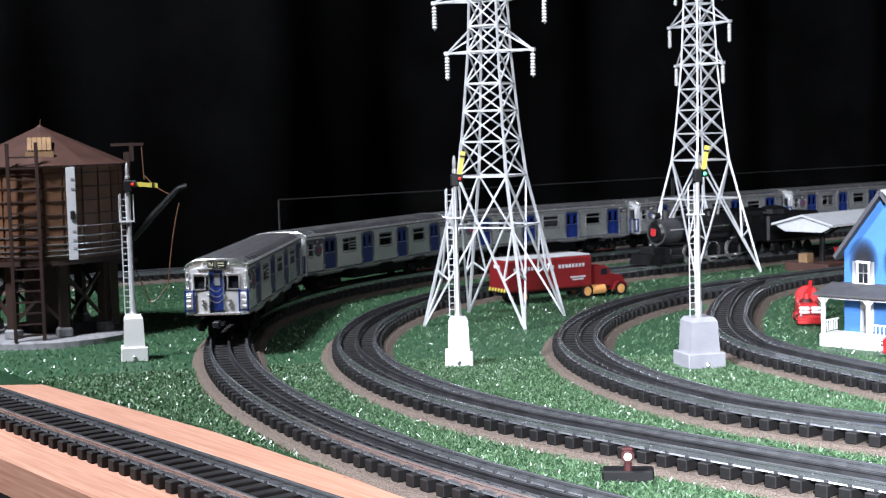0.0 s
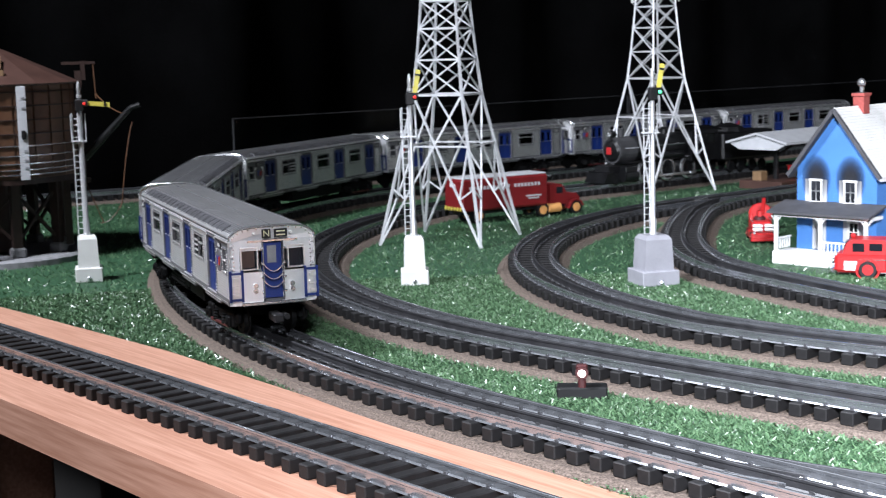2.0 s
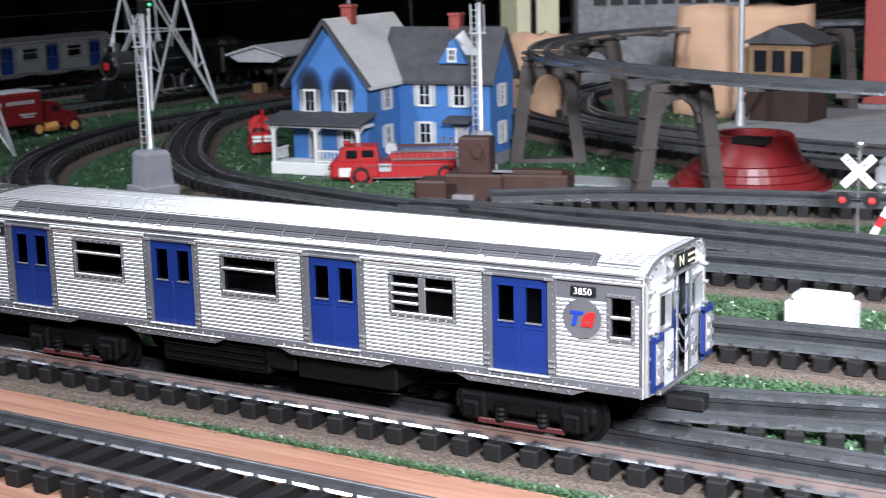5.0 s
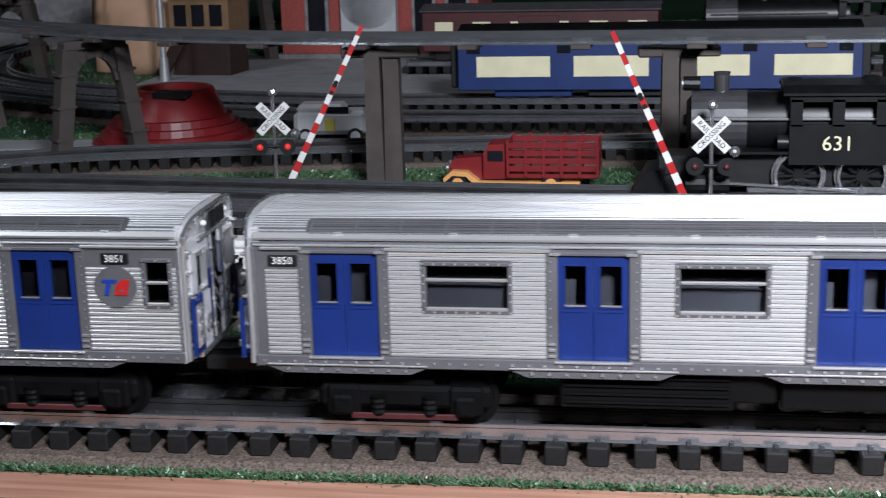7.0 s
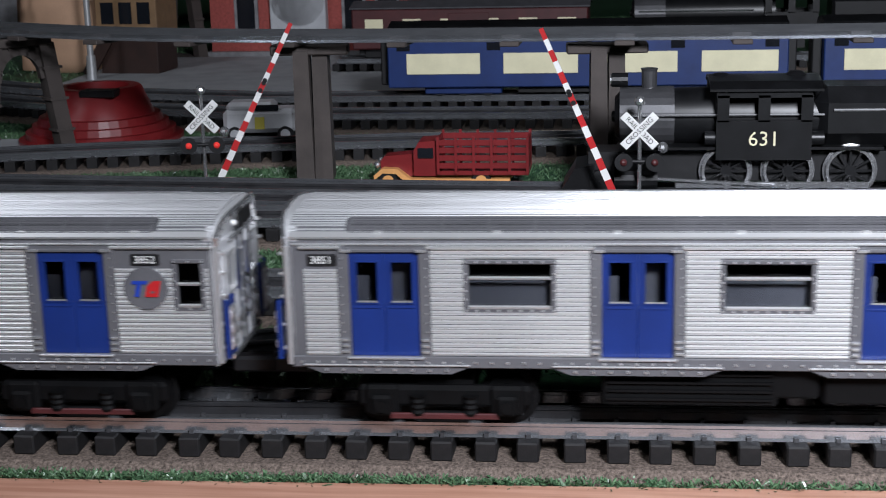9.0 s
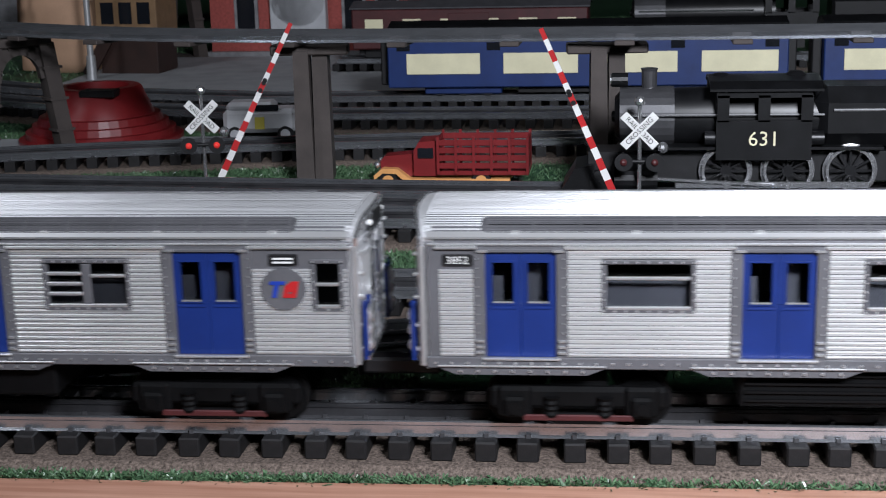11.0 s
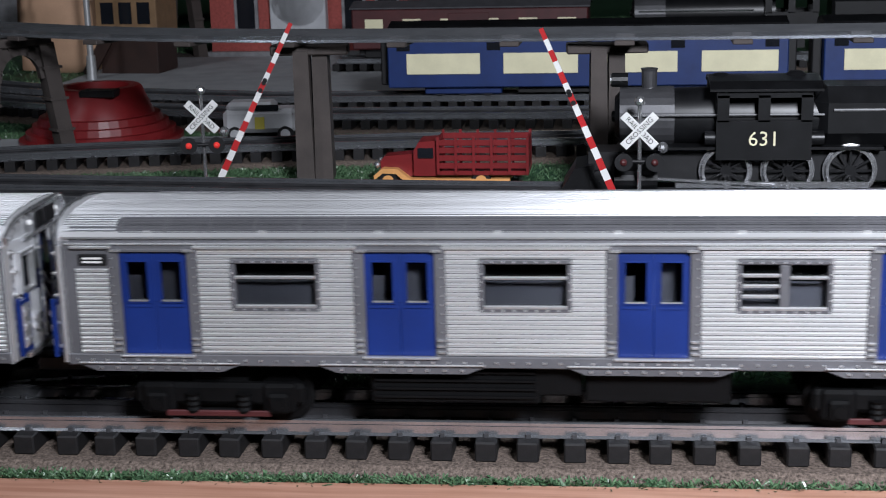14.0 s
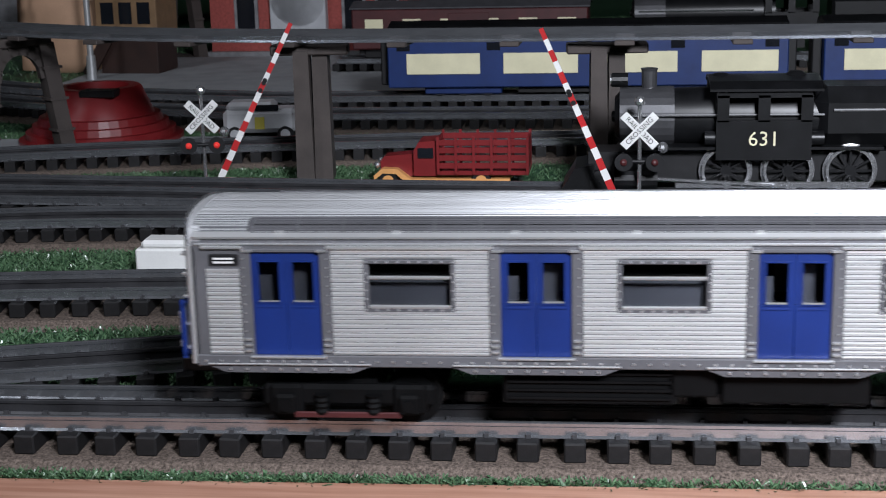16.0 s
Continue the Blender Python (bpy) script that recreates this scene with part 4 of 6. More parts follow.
def pylon(m):
    """A lattice power tower."""
    th = thing("lattice_tower", "white-grey lattice power tower on four splayed legs", "power tower", m, "lattice power towers")
    lv = [(0.0, 0.058), (0.158, 0.028), (0.195, 0.0245), (0.228, 0.0218), (0.257, 0.0198), (0.291, 0.0175), (0.318, 0.0165), (0.346, 0.0155), (0.375, 0.0145), (0.405, 0.0135), (0.44, 0.012), (0.5, 0.002)]
    corner = ((-1, -1), (1, -1), (1, 1), (-1, 1))

    def at(i, k):
        z, h = lv[i]
        return Vector((corner[k % 4][0] * h, corner[k % 4][1] * h, z))
    for k in range(4):
        s = Solid()
        for i in range(len(lv) - 1):
            s.bar(at(i, k), at(i + 1, k), 0.0026 if i < 2 else 0.0021)
        part("leg", s, "tower_grey", th)
        f = Solid()
        a0, b0, a1, b1 = at(0, k), at(0, k + 1), at(1, k), at(1, k + 1)
        f.bar(a1, b0, 0.002)
        f.bar(b1, a0, 0.002)
        f.bar(a1, b1, 0.0022)
        x = (a0.lerp(a1, 0.66), b0.lerp(b1, 0.66))
        f.bar(*x, 0.0018)
        for u, v, w in ((a0, a1, b1), (b0, b1, a1)):
            p, q = u.lerp(v, 0.38), u.lerp(w, 0.31)
            f.bar(p, q, 0.0016)
            f.bar(u.lerp(v, 0.66), q, 0.0016)
        for i in range(1, len(lv) - 2):
            f.bar(at(i + 1, k), at(i + 1, k + 1), 0.0018)
            f.bar(at(i, k), at(i + 1, k + 1), 0.0015)
            f.bar(at(i, k + 1), at(i + 1, k), 0.0015)
        part("lattice_side", f, "tower_grey", th)
    for i, reach in ((5, 0.05), (7, 0.064), (9, 0.05)):
        z = lv[i][0]
        for sd in (-1, 1):
            s = Solid()
            tip = Vector((sd * reach, 0, z))
            for d in (-1, 1):
                s.bar((sd * lv[i][1], d * lv[i][1], z), tip, 0.002)
                s.bar((sd * lv[i + 1][1], d * lv[i + 1][1], lv[i + 1][0] - 0.005), tip, 0.0016)
            s.box(*tip, 0.005, 0.005, 0.004)
            arm = part("cross_arm", s, "tower_grey", th)
            ins = Solid()
            prof = [(0.0006, 0.0)]
            for j in range(7):
                prof += [(0.0012, -0.002 - j * 0.0034), (0.0029, -0.0035 - j * 0.0034), (0.0029, -0.0043 - j * 0.0034), (0.0012, -0.005 - j * 0.0034)]
            ins.lathe(prof + [(0.0005, -0.027)], tip.x, tip.y, tip.z - 0.002, 10)
            part("insulator", ins, "white", arm, "white ribbed insulator string")
    return th


tower = pylon(pose(-1.243, 1.03, 0, 0, 0, 27))
copy_thing(tower, pose(-1.43, 1.565, 0, 0, 0, -8))


def water_tower(m):
    th = thing("water_tower", "brown wooden railway water tower with conical roof", "water tower", m)
    part("base_slab", Solid().lathe([(0.088, -0.0), (0.088, 0.006), (0.085, 0.008)], n=40), "stone_grey", th, "round grey stone base")
    part("tank", Solid().lathe([(0.074, 0.088), (0.076, 0.0885), (0.076, 0.184), (0.074, 0.185)], n=48), "tank_wood", th, "tan plank tank", smooth=True)
    for k in range(26):
        a = 2 * math.pi * k / 26
        part("stave", Solid().box(0.0765 * math.cos(a), 0.0765 * math.sin(a), 0.1365, 0.0012, 0.0165, 0.094, Matrix.Rotation(a, 3, "Z"), c=0.0003), "tank_wood", th)
    for z in (0.093, 0.098, 0.104, 0.112, 0.122, 0.134, 0.148, 0.162, 0.176):
        part("hoop", Solid().lathe([(0.0772, z - 0.0007), (0.0786, z - 0.0005), (0.0786, z + 0.0005), (0.0772, z + 0.0007)], n=48, cap=False), "tank_brown" if z > 0.13 else "steel_rail", th, "thin metal hoop")
    r = Solid().lathe([(0.083, 0.182), (0.084, 0.184), (0.004, 0.2235), (0.001, 0.226)], n=12)
    roof = part("roof", r, "tank_roof", th, "dark red-brown conical roof")
    part("finial", Solid().rod((0, 0, 0.223), (0.001, 0, 0.232), 0.0008, 0.0003, 6), "tank_wood", roof)
    hatch = Solid()
    for k in range(5):
        hatch.box(-0.010 + k * 0.0045, -0.048, 0.206, 0.0042, 0.026, 0.0012, Matrix.Rotation(radians(30), 3, "X"), c=0.0003)
    hatch.box(-0.001, -0.0625, 0.1955, 0.026, 0.004, 0.006)
    part("hatch", hatch, "pale_wood", roof, "pale wooden roof hatch")
    for k in range(8):
        a = 2 * math.pi * (k + 0.3) / 8
        x, y = 0.062 * math.cos(a), 0.062 * math.sin(a)
        leg = part("post", Solid().box(x, y, 0.049, 0.009, 0.009, 0.08, Matrix.Rotation(a, 3, "Z"), c=0.0006), "tank_brown", th)
        part("footing", Solid().box(x, y, 0.0125, 0.014, 0.014, 0.011, Matrix.Rotation(a, 3, "Z"), c=0.002), "stone_grey", leg, "grey concrete footing")
        b = 2 * math.pi * (k + 1.3) / 8
        x2, y2 = 0.062 * math.cos(b), 0.062 * math.sin(b)
        br = Solid().bar((x, y, 0.022), (x2, y2, 0.075), 0.003).bar((x2, y2, 0.022), (x, y, 0.075), 0.003)
        part("brace", br, "tank_brown", th)
    part("deck", Solid().lathe([(0.077, 0.083), (0.077, 0.0885)], n=40), "tank_brown", th, "dark plank deck")
    part("core", Solid().lathe([(0.022, 0.006), (0.022, 0.084)], n=20), "tank_brown", th, "dark boxed riser pipe")
    ld = Solid()
    for o in (-0.03, -0.004):
        ld.box(o, -0.0815, 0.108, 0.0035, 0.003, 0.2, c=0.0004)
    for k in range(17):
        ld.box(-0.017, -0.0815, 0.014 + k * 0.0112, 0.026, 0.0018, 0.0016)
    part("ladder", ld, "tank_brown", th, "dark brown ladder")
    gauge = part("gauge_board", Solid().box(0.026, -0.0765, 0.135, 0.0085, 0.002, 0.094, c=0.0003), "shutter", th, "pale grey water level board")
    part("gauge_bars", Solid().box(0.0275, -0.0778, 0.108, 0.003, 0.0006, 0.002).box(0.0275, -0.0778, 0.1, 0.003, 0.0006, 0.002).box(0.0275, -0.0778, 0.117, 0.003, 0.0006, 0.002).box(0.0275, -0.0778, 0.16, 0.003, 0.0006, 0.002).box(0.0275, -0.0778, 0.17, 0.003, 0.0006, 0.002), "stone_grey", gauge)
    part("float_marker", Solid().box(0.0265, -0.0785, 0.1335, 0.004, 0.002, 0.009, c=0.0008), "black", gauge)
    fr = Solid().box(0.082, -0.004, 0.14, 0.006, 0.005, 0.11).box(0.083, -0.004, 0.203, 0.032, 0.003, 0.003).box(0.087, -0.004, 0.195, 0.004, 0.004, 0.02).box(0.076, -0.02, 0.08, 0.024, 0.005, 0.005).box(0.064, -0.03, 0.05, 0.007, 0.007, 0.07)
    part("spout_frame", fr, "tank_brown", th, "dark wooden spout frame")
    sp = Solid().rod((0.083, -0.016, 0.103), (0.129, -0.03, 0.155), 0.0042, 0.0026, 10).rod((0.129, -0.03, 0.155), (0.138, -0.032, 0.158), 0.0028, 0.0028, 10)
    part("spout", sp, "soot_black", th, "black water spout", smooth=True)
    ch = Solid()

    def hang(p, q, sag, n=16):
        p, q = Vector(p), Vector(q)
        pts = [p.lerp(q, i / n) - Vector((0, 0, sag * 4 * (i / n) * (1 - i / n))) for i in range(n + 1)]
        for u, v in zip(pts, pts[1:]):
            ch.rod(u, v, 0.0006, n=5)
    hang((0.097, -0.004, 0.203), (0.098, -0.008, 0.165), 0)
    hang((0.098, -0.008, 0.17), (0.125, -0.028, 0.148), 0.004)
    hang((0.13, -0.03, 0.14), (0.116, -0.03, 0.055), -0.010)
    hang((0.116, -0.03, 0.055), (0.094, -0.03, 0.035), 0.006)
    hang((0.082, -0.02, 0.08), (0.097, -0.03, 0.036), 0.0)
    part("chain", ch, "tank_wood", th, "thin hanging chains")
    return th


water_tower(facing(-1.506, 0.632, 0) @ Matrix.Diagonal((1.07, 1.07, 0.995, 1)))


# ---- blue house ----
def window(parent, x, y, z, w, h, shutters=True, along="x", side=-1):
    """A sash window with shutters on a wall that runs along x or y."""
    def put(s, du, dn, dz, su, sn, sz):
        if along == "x":
            s.box(x + du, y + side * dn, z + dz, su, sn, sz)
        else:
            s.box(x + side * dn, y + du, z + dz, sn, su, sz)
        return s
    fr = Solid()
    for o in (-w / 2, w / 2):
        put(fr, o, 0.0008, 0, 0.0018, 0.0016, h + 0.002)
    for o in (-h / 2, h / 2):
        put(fr, 0, 0.0008, o, w + 0.003, 0.002, 0.002)
    put(fr, 0, 0.0006, 0, 0.0008, 0.001, h)
    put(fr, 0, 0.0006, 0, w, 0.001, 0.0008)
    wd = part("window", fr, "white", parent, "white window frame")
    part("pane", put(Solid(), 0, 0.0003, 0, w, 0.0006, h), "window_dark", wd, "dark window glass")
    if shutters:
        for o in (-1, 1):
            part("shutter", put(Solid(), o * (w / 2 + 0.0035), 0.0006, 0, 0.0046, 0.0012, h + 0.001), "shutter", wd, "pale grey shutter")
    return wd


def blue_house(m):
    th = thing("house", "blue clapboard house with scorched upper windows and porch", "house", m)
    W, E, R = 0.088, 0.087, 0.141
    x0, v0, v1, v2 = 0.010, 0.030, 0.100, 0.160
    x1, x2 = x0 + W, x0 + W + 0.104
    fnd = Solid().extrude([(x0, v0), (x1, v0), (x1, v1), (x2, v1), (x2, v2), (x0, v2)], "z", 0, 0.012)
    part("foundation", fnd, "stone_grey", th, "grey foundation")
    g = Solid().extrude([(x0, 0.012), (x1, 0.012), (x1, E), ((x0 + x1) / 2, R - 0.002), (x0, E)], "y", v0, v2)
    part("wall", g, "house_blue", th, "blue clapboard gable wing")
    mw = Solid().extrude([(v1, 0.012), (v2, 0.012), (v2, E), ((v1 + v2) / 2, 0.128), (v1, E)], "x", x1 - 0.02, x2)
    part("wall", mw, "house_blue", th, "blue clapboard side wing")
    cb = Solid()
    for k in range(22):
        z = 0.014 + k * 0.0034
        cb.box((x0 + x1) / 2, v0 - 0.0002, z, W, 0.0004, 0.0005)
        cb.box(x1 + 0.0002, (v0 + v1) / 2, z, 0.0004, v1 - v0, 0.0005)
        cb.box((x1 + x2) / 2, v1 - 0.0002, z, x2 - x1, 0.0004, 0.0005)
        cb.box(x2 + 0.0002, (v1 + v2) / 2, z, 0.0004, v2 - v1, 0.0005)
    tagged(part("clapboard", cb, "house_blue", th), kind="stuff")
    mid = (x0 + x1) / 2
    # the +x slope and its shingles are white: lamplight put into the colour
    for sd, mt, lb in ((-1, "roof_dark", "dark grey shingle roof"), (1, "white", "shingle roof slope coloured white as if brightly lit")):
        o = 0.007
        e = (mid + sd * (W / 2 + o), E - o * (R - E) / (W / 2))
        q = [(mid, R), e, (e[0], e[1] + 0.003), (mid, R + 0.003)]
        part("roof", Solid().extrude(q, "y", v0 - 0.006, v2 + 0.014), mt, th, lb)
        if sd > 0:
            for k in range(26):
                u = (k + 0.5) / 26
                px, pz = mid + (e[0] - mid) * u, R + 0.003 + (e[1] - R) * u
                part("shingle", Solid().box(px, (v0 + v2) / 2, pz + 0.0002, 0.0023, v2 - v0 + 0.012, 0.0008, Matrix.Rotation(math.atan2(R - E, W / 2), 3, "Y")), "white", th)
    vm = (v1 + v2) / 2
    for sd in (-1, 1):
        o = 0.006
        rr, e = 0.1285, (vm + sd * ((v2 - v1) / 2 + o), E - o * (0.128 - E) / ((v2 - v1) / 2))
        q = [(vm, rr), e, (e[0], e[1] + 0.003), (vm, rr + 0.003)]
        part("roof", Solid().extrude(q, "x", mid + 0.02, x2 + 0.007), "roof_dark", th, "dark grey shingle roof")
    bb = Solid()
    bb.bar((x0 - 0.007, v0 - 0.0065, E - 0.006), (mid, v0 - 0.0065, R + 0.001), 0.0035)
    bb.bar((x1 + 0.007, v0 - 0.0065, E - 0.006), (mid, v0 - 0.0065, R + 0.001), 0.0035)
    part("barge_board", bb, "roof_dark", th)
    dm = Solid().extrude([(x1 + 0.045, 0.098), (x1 + 0.078, 0.098), (x1 + 0.0615, 0.121)], "y", v1 + 0.002, vm)
    part("dormer", dm, "house_blue", th, "small blue dormer")
    # dormer slopes likewise: lit side coloured white, the other dark
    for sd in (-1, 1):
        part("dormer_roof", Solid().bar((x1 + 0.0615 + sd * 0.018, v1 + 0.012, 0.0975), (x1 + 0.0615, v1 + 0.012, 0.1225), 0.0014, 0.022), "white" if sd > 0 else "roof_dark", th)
    window(th, x1 + 0.0615, v1 + 0.002, 0.106, 0.008, 0.0115, False)
    for cx, cy, z in ((mid + 0.001, 0.075, 0.154), (x1 + 0.052, vm + 0.004, 0.143)):
        ck = part("chimney", Solid().box(cx, cy, z - 0.016, 0.012, 0.012, 0.032, c=0.0005).box(cx, cy, z, 0.0145, 0.0145, 0.003, c=0.0005), "brick", th, "red brick chimney")
        part("flue", Solid().box(cx, cy, z + 0.0018, 0.008, 0.008, 0.001), "black", ck)
    vt = Solid().rod((mid + 0.001, 0.075, 0.155), (mid + 0.001, 0.075, 0.161), 0.0022, n=10).ball(mid + 0.001, 0.075, 0.165, 0.0042, 10)
    part("smoke_vent", vt, "chrome", th, "shiny round chimney cap")
    for xx in (x0 + 0.022, x0 + 0.060):
        window(th, xx, v0, 0.067, 0.0125, 0.0205)
        sc = Solid().lathe([(0.0001, 0), (0.0109, 0.0001), (0.0109, 0.0006), (0.0001, 0.0007)], n=18, turn=Matrix.Rotation(radians(90), 3, "X"))
        ob = part("scorch", sc, "scorch", th, "black soot scorch above the window")
        ob.matrix_basis = Matrix.Translation((xx, v0 - 0.0006, 0.0785)) @ Matrix.Diagonal((1.55, 1, 2.1, 1))
    for zz in (0.067, 0.031):
        window(th, x1, v0 + 0.042, zz, 0.012, 0.02, True, "y", 1)
        window(th, x2, v1 + 0.03, zz, 0.011, 0.02, True, "y", 1)
    for xx, zz in ((x1 + 0.03, 0.068), (x1 + 0.07, 0.068), (x1 + 0.03, 0.031)):
        window(th, xx, v1, zz, 0.0135, 0.0205)
    window(th, x1 + 0.072, v1, 0.029, 0.013, 0.017, False)
    part("awning", Solid().box(x1 + 0.072, v1 - 0.008, 0.0455, 0.03, 0.018, 0.003, Matrix.Rotation(radians(14), 3, "X"), c=0.0006), "roof_dark", th, "small dark door canopy")
    part("side_door", Solid().box(x1 + 0.072, v1 - 0.0004, 0.024, 0.014, 0.0014, 0.024), "shutter", th, "grey side door")
    # porch
    part("porch_base", Solid().box(0.0525, 0.0155, 0.006, 0.105, 0.031, 0.012, c=0.0008), "white", th, "white latticed porch base")
    part("porch_roof", Solid().extrude([(-0.004, 0.0475), (v0, 0.0555), (v0, 0.0575), (-0.004, 0.0495)], "x", -0.004, 0.109), "roof_dark", th, "dark grey porch roof")
    part("porch_beam", Solid().box(0.0525, 0.003, 0.0462, 0.105, 0.003, 0.003).box(0.0015, 0.016, 0.0462, 0.003, 0.028, 0.003).box(0.1035, 0.016, 0.0462, 0.003, 0.028, 0.003), "white", th)
    for px in (0.003, 0.053, 0.102):
        part("porch_post", Solid().box(px, 0.003, 0.0292, 0.0034, 0.0034, 0.0345, c=0.0003).bar((px + 0.001, 0.003, 0.040), (px + 0.006, 0.003, 0.0455), 0.0012).bar((px - 0.001, 0.003, 0.040), (px - 0.006, 0.003, 0.0455), 0.0012), "white", th)
    for z in (0.0135, 0.0235):
        part("railing", Solid().box(0.0775, 0.003, z, 0.047, 0.0014, 0.0014), "white", th, "white porch railing")
    part("railing", Solid().box(0.003, 0.017, 0.0235, 0.0014, 0.026, 0.0014), "white", th, "white porch railing")
    for k in range(11):
        part("baluster", Solid().box(0.057 + k * 0.0042, 0.003, 0.0185, 0.001, 0.001, 0.01), "white", th)
    for k in range(6):
        part("baluster", Solid().box(0.003, 0.006 + k * 0.0042, 0.0185, 0.001, 0.001, 0.01), "white", th)
    part("front_door", Solid().box(x0 + 0.026, v0 - 0.0006, 0.0285, 0.0145, 0.0016, 0.031), "shutter", th, "pale grey front door")
    window(th, x0 + 0.064, v0, 0.031, 0.011, 0.018)
    return th


M["scorch"] = material("scorch", (0.012, 0.014, 0.02), 0.9, 0, 0.5, 90, 0.0)
nt = M["scorch"].node_tree
tcn, gr, ns, mul, mp_, tr, mx = [nt.nodes.new(n) for n in ("ShaderNodeTexCoord", "ShaderNodeTexGradient", "ShaderNodeTexNoise", "ShaderNodeMath", "ShaderNodeMapping", "ShaderNodeBsdfTransparent", "ShaderNodeMixShader")]
gr.gradient_type = "SPHERICAL"
mp_.inputs["Scale"].default_value = (92, 92, 92)
ns.inputs["Scale"].default_value = 260
mul.operation, mul.use_clamp = "POWER", True
mul.inputs[1].default_value = 0.9
nt.links.new(tcn.outputs["Object"], mp_.inputs["Vector"])
nt.links.new(mp_.outputs[0], gr.inputs["Vector"])
nt.links.new(gr.outputs["Fac"], mul.inputs[0])
nt.links.new(mul.outputs[0], mx.inputs[0])
nt.links.new(tr.outputs[0], mx.inputs[1])
nt.links.new(nt.nodes["Principled BSDF"].outputs[0], mx.inputs[2])
nt.links.new(mx.outputs[0], nt.nodes["Material Output"].inputs["Surface"])
blue_house(pose(-0.876, 1.113, 0, 0, 0, 6) @ Matrix.Diagonal((0.92, 0.95, 1, 1)))


# ---- road vehicles ----
def wheel(parent, x, y, z, r, w, tyre, hub):
    wl = part("wheel", Solid().lathe([(r * 0.55, -w / 2), (r * 0.92, -w / 2), (r, -w / 4), (r, w / 4), (r * 0.92, w / 2), (r * 0.55, w / 2)], x, y, z, 18, Matrix.Rotation(radians(90), 3, "X")), tyre, parent, smooth=True)
    part("hub", Solid().lathe([(r * 0.6, -w * 0.52), (r * 0.6, w * 0.52)], x, y, z, 14, Matrix.Rotation(radians(90), 3, "X")).lathe([(r * 0.2, -w * 0.66), (r * 0.2, w * 0.66)], x, y, z, 8, Matrix.Rotation(radians(90), 3, "X")), hub, wl)
    return wl


def fire_engine(m):
    th = thing("fire_engine", "red toy fire engine with silver side ladder", "fire engine", m, "toy fire vehicles")
    L = 0.128
    bd = Solid().box(-0.044, 0, 0.0135, 0.078, 0.034, 0.016, c=0.0015).box(0.018, 0, 0.0145, 0.05, 0.034, 0.018, c=0.003)
    bd.box(-0.05, 0.011, 0.0255, 0.066, 0.008, 0.01, c=0.001).box(-0.05, -0.011, 0.0255, 0.066, 0.008, 0.01, c=0.001)
    part("body", bd, "red", th)
    cab = Solid().extrude([(-0.006, 0.023), (0.036, 0.023), (0.032, 0.034), (0.027, 0.0375), (-0.004, 0.0375)], "y", -0.0155, 0.0155)
    part("cab", cab, "red", th)
    for sd in (-1, 1):
        part("side_window", Solid().box(0.021, sd * 0.0157, 0.030, 0.011, 0.0008, 0.008, c=0.0003), "window_dark", th)
        part("side_window", Solid().box(0.005, sd * 0.0157, 0.0305, 0.012, 0.0008, 0.007, c=0.0003), "window_dark", th)
        lad = Solid()
        for zz in (0.0245, 0.0325):
            lad.box(-0.052, sd * 0.0185, zz, 0.066, 0.0016, 0.0014)
        for k in range(12):
            lad.box(-0.083 + k * 0.0056, sd * 0.0185, 0.0285, 0.001, 0.0013, 0.008)
        part("side_ladder", lad, "chrome", th, "silver ladder on the side")
        part("fender_panel", Solid().box(0.028, sd * 0.0172, 0.0125, 0.012, 0.0008, 0.009), "white", th, "white panel")
        for xx in (0.012, -0.072):
            part("arch", Solid().lathe([(0.0098, -0.001), (0.0115, -0.001), (0.0115, 0.001), (0.0098, 0.001)], xx, sd * 0.0168, 0.009, 18, Matrix.Rotation(radians(90), 3, "X"), False), "red", th)
            wheel(th, xx, sd * 0.0145, 0.0088, 0.0088, 0.006, "black", "red")
    part("windscreen", Solid().box(0.0338, 0, 0.0305, 0.0012, 0.026, 0.008, Matrix.Rotation(radians(-18), 3, "Y")), "window_dark", th)
    part("bumper", Solid().box(0.045, 0, 0.0075, 0.004, 0.034, 0.004, c=0.001).rod((0.0435, 0.011, 0.0165), (0.0455, 0.011, 0.0165), 0.0026, n=10).rod((0.0435, -0.011, 0.0165), (0.0455, -0.011, 0.0165), 0.0026, n=10).box(0.0435, 0, 0.0145, 0.001, 0.01, 0.01), "chrome", th, "chrome bumper and headlights")
    part("beacon", Solid().ball(0.027, 0, 0.0395, 0.0026, 8), "red", th)
    for sd in (-1, 1):
        part("trim_strip", Solid().box(-0.03, sd * 0.0174, 0.0185, 0.1, 0.0006, 0.0007), "chrome", th, "thin bright side strip")
        part("pump_panel", Solid().box(-0.012, sd * 0.0173, 0.0165, 0.012, 0.0008, 0.008, c=0.0002), "shutter", th, "pale pump panel")
        for k in range(3):
            part("gauge", Solid().rod((-0.0155 + k * 0.0036, sd * 0.0172, 0.018), (-0.0155 + k * 0.0036, sd * 0.0183, 0.018), 0.0013, n=8), "chrome", th)
        part("door_line", Solid().box(0.0125, sd * 0.0175, 0.0185, 0.0005, 0.0005, 0.014), "dark_red", th)
        part("step", Solid().box(-0.03, sd * 0.0165, 0.0062, 0.06, 0.004, 0.0012), "chrome", th, "bright running board")
    part("hose_bed", Solid().box(-0.052, 0, 0.0298, 0.064, 0.012, 0.003, c=0.0006), "stone_grey", th, "folded grey hose bed")
    part("windscreen_bar", Solid().box(0.0345, 0, 0.0305, 0.0012, 0.001, 0.0085, Matrix.Rotation(radians(-18), 3, "Y")), "chrome", th)
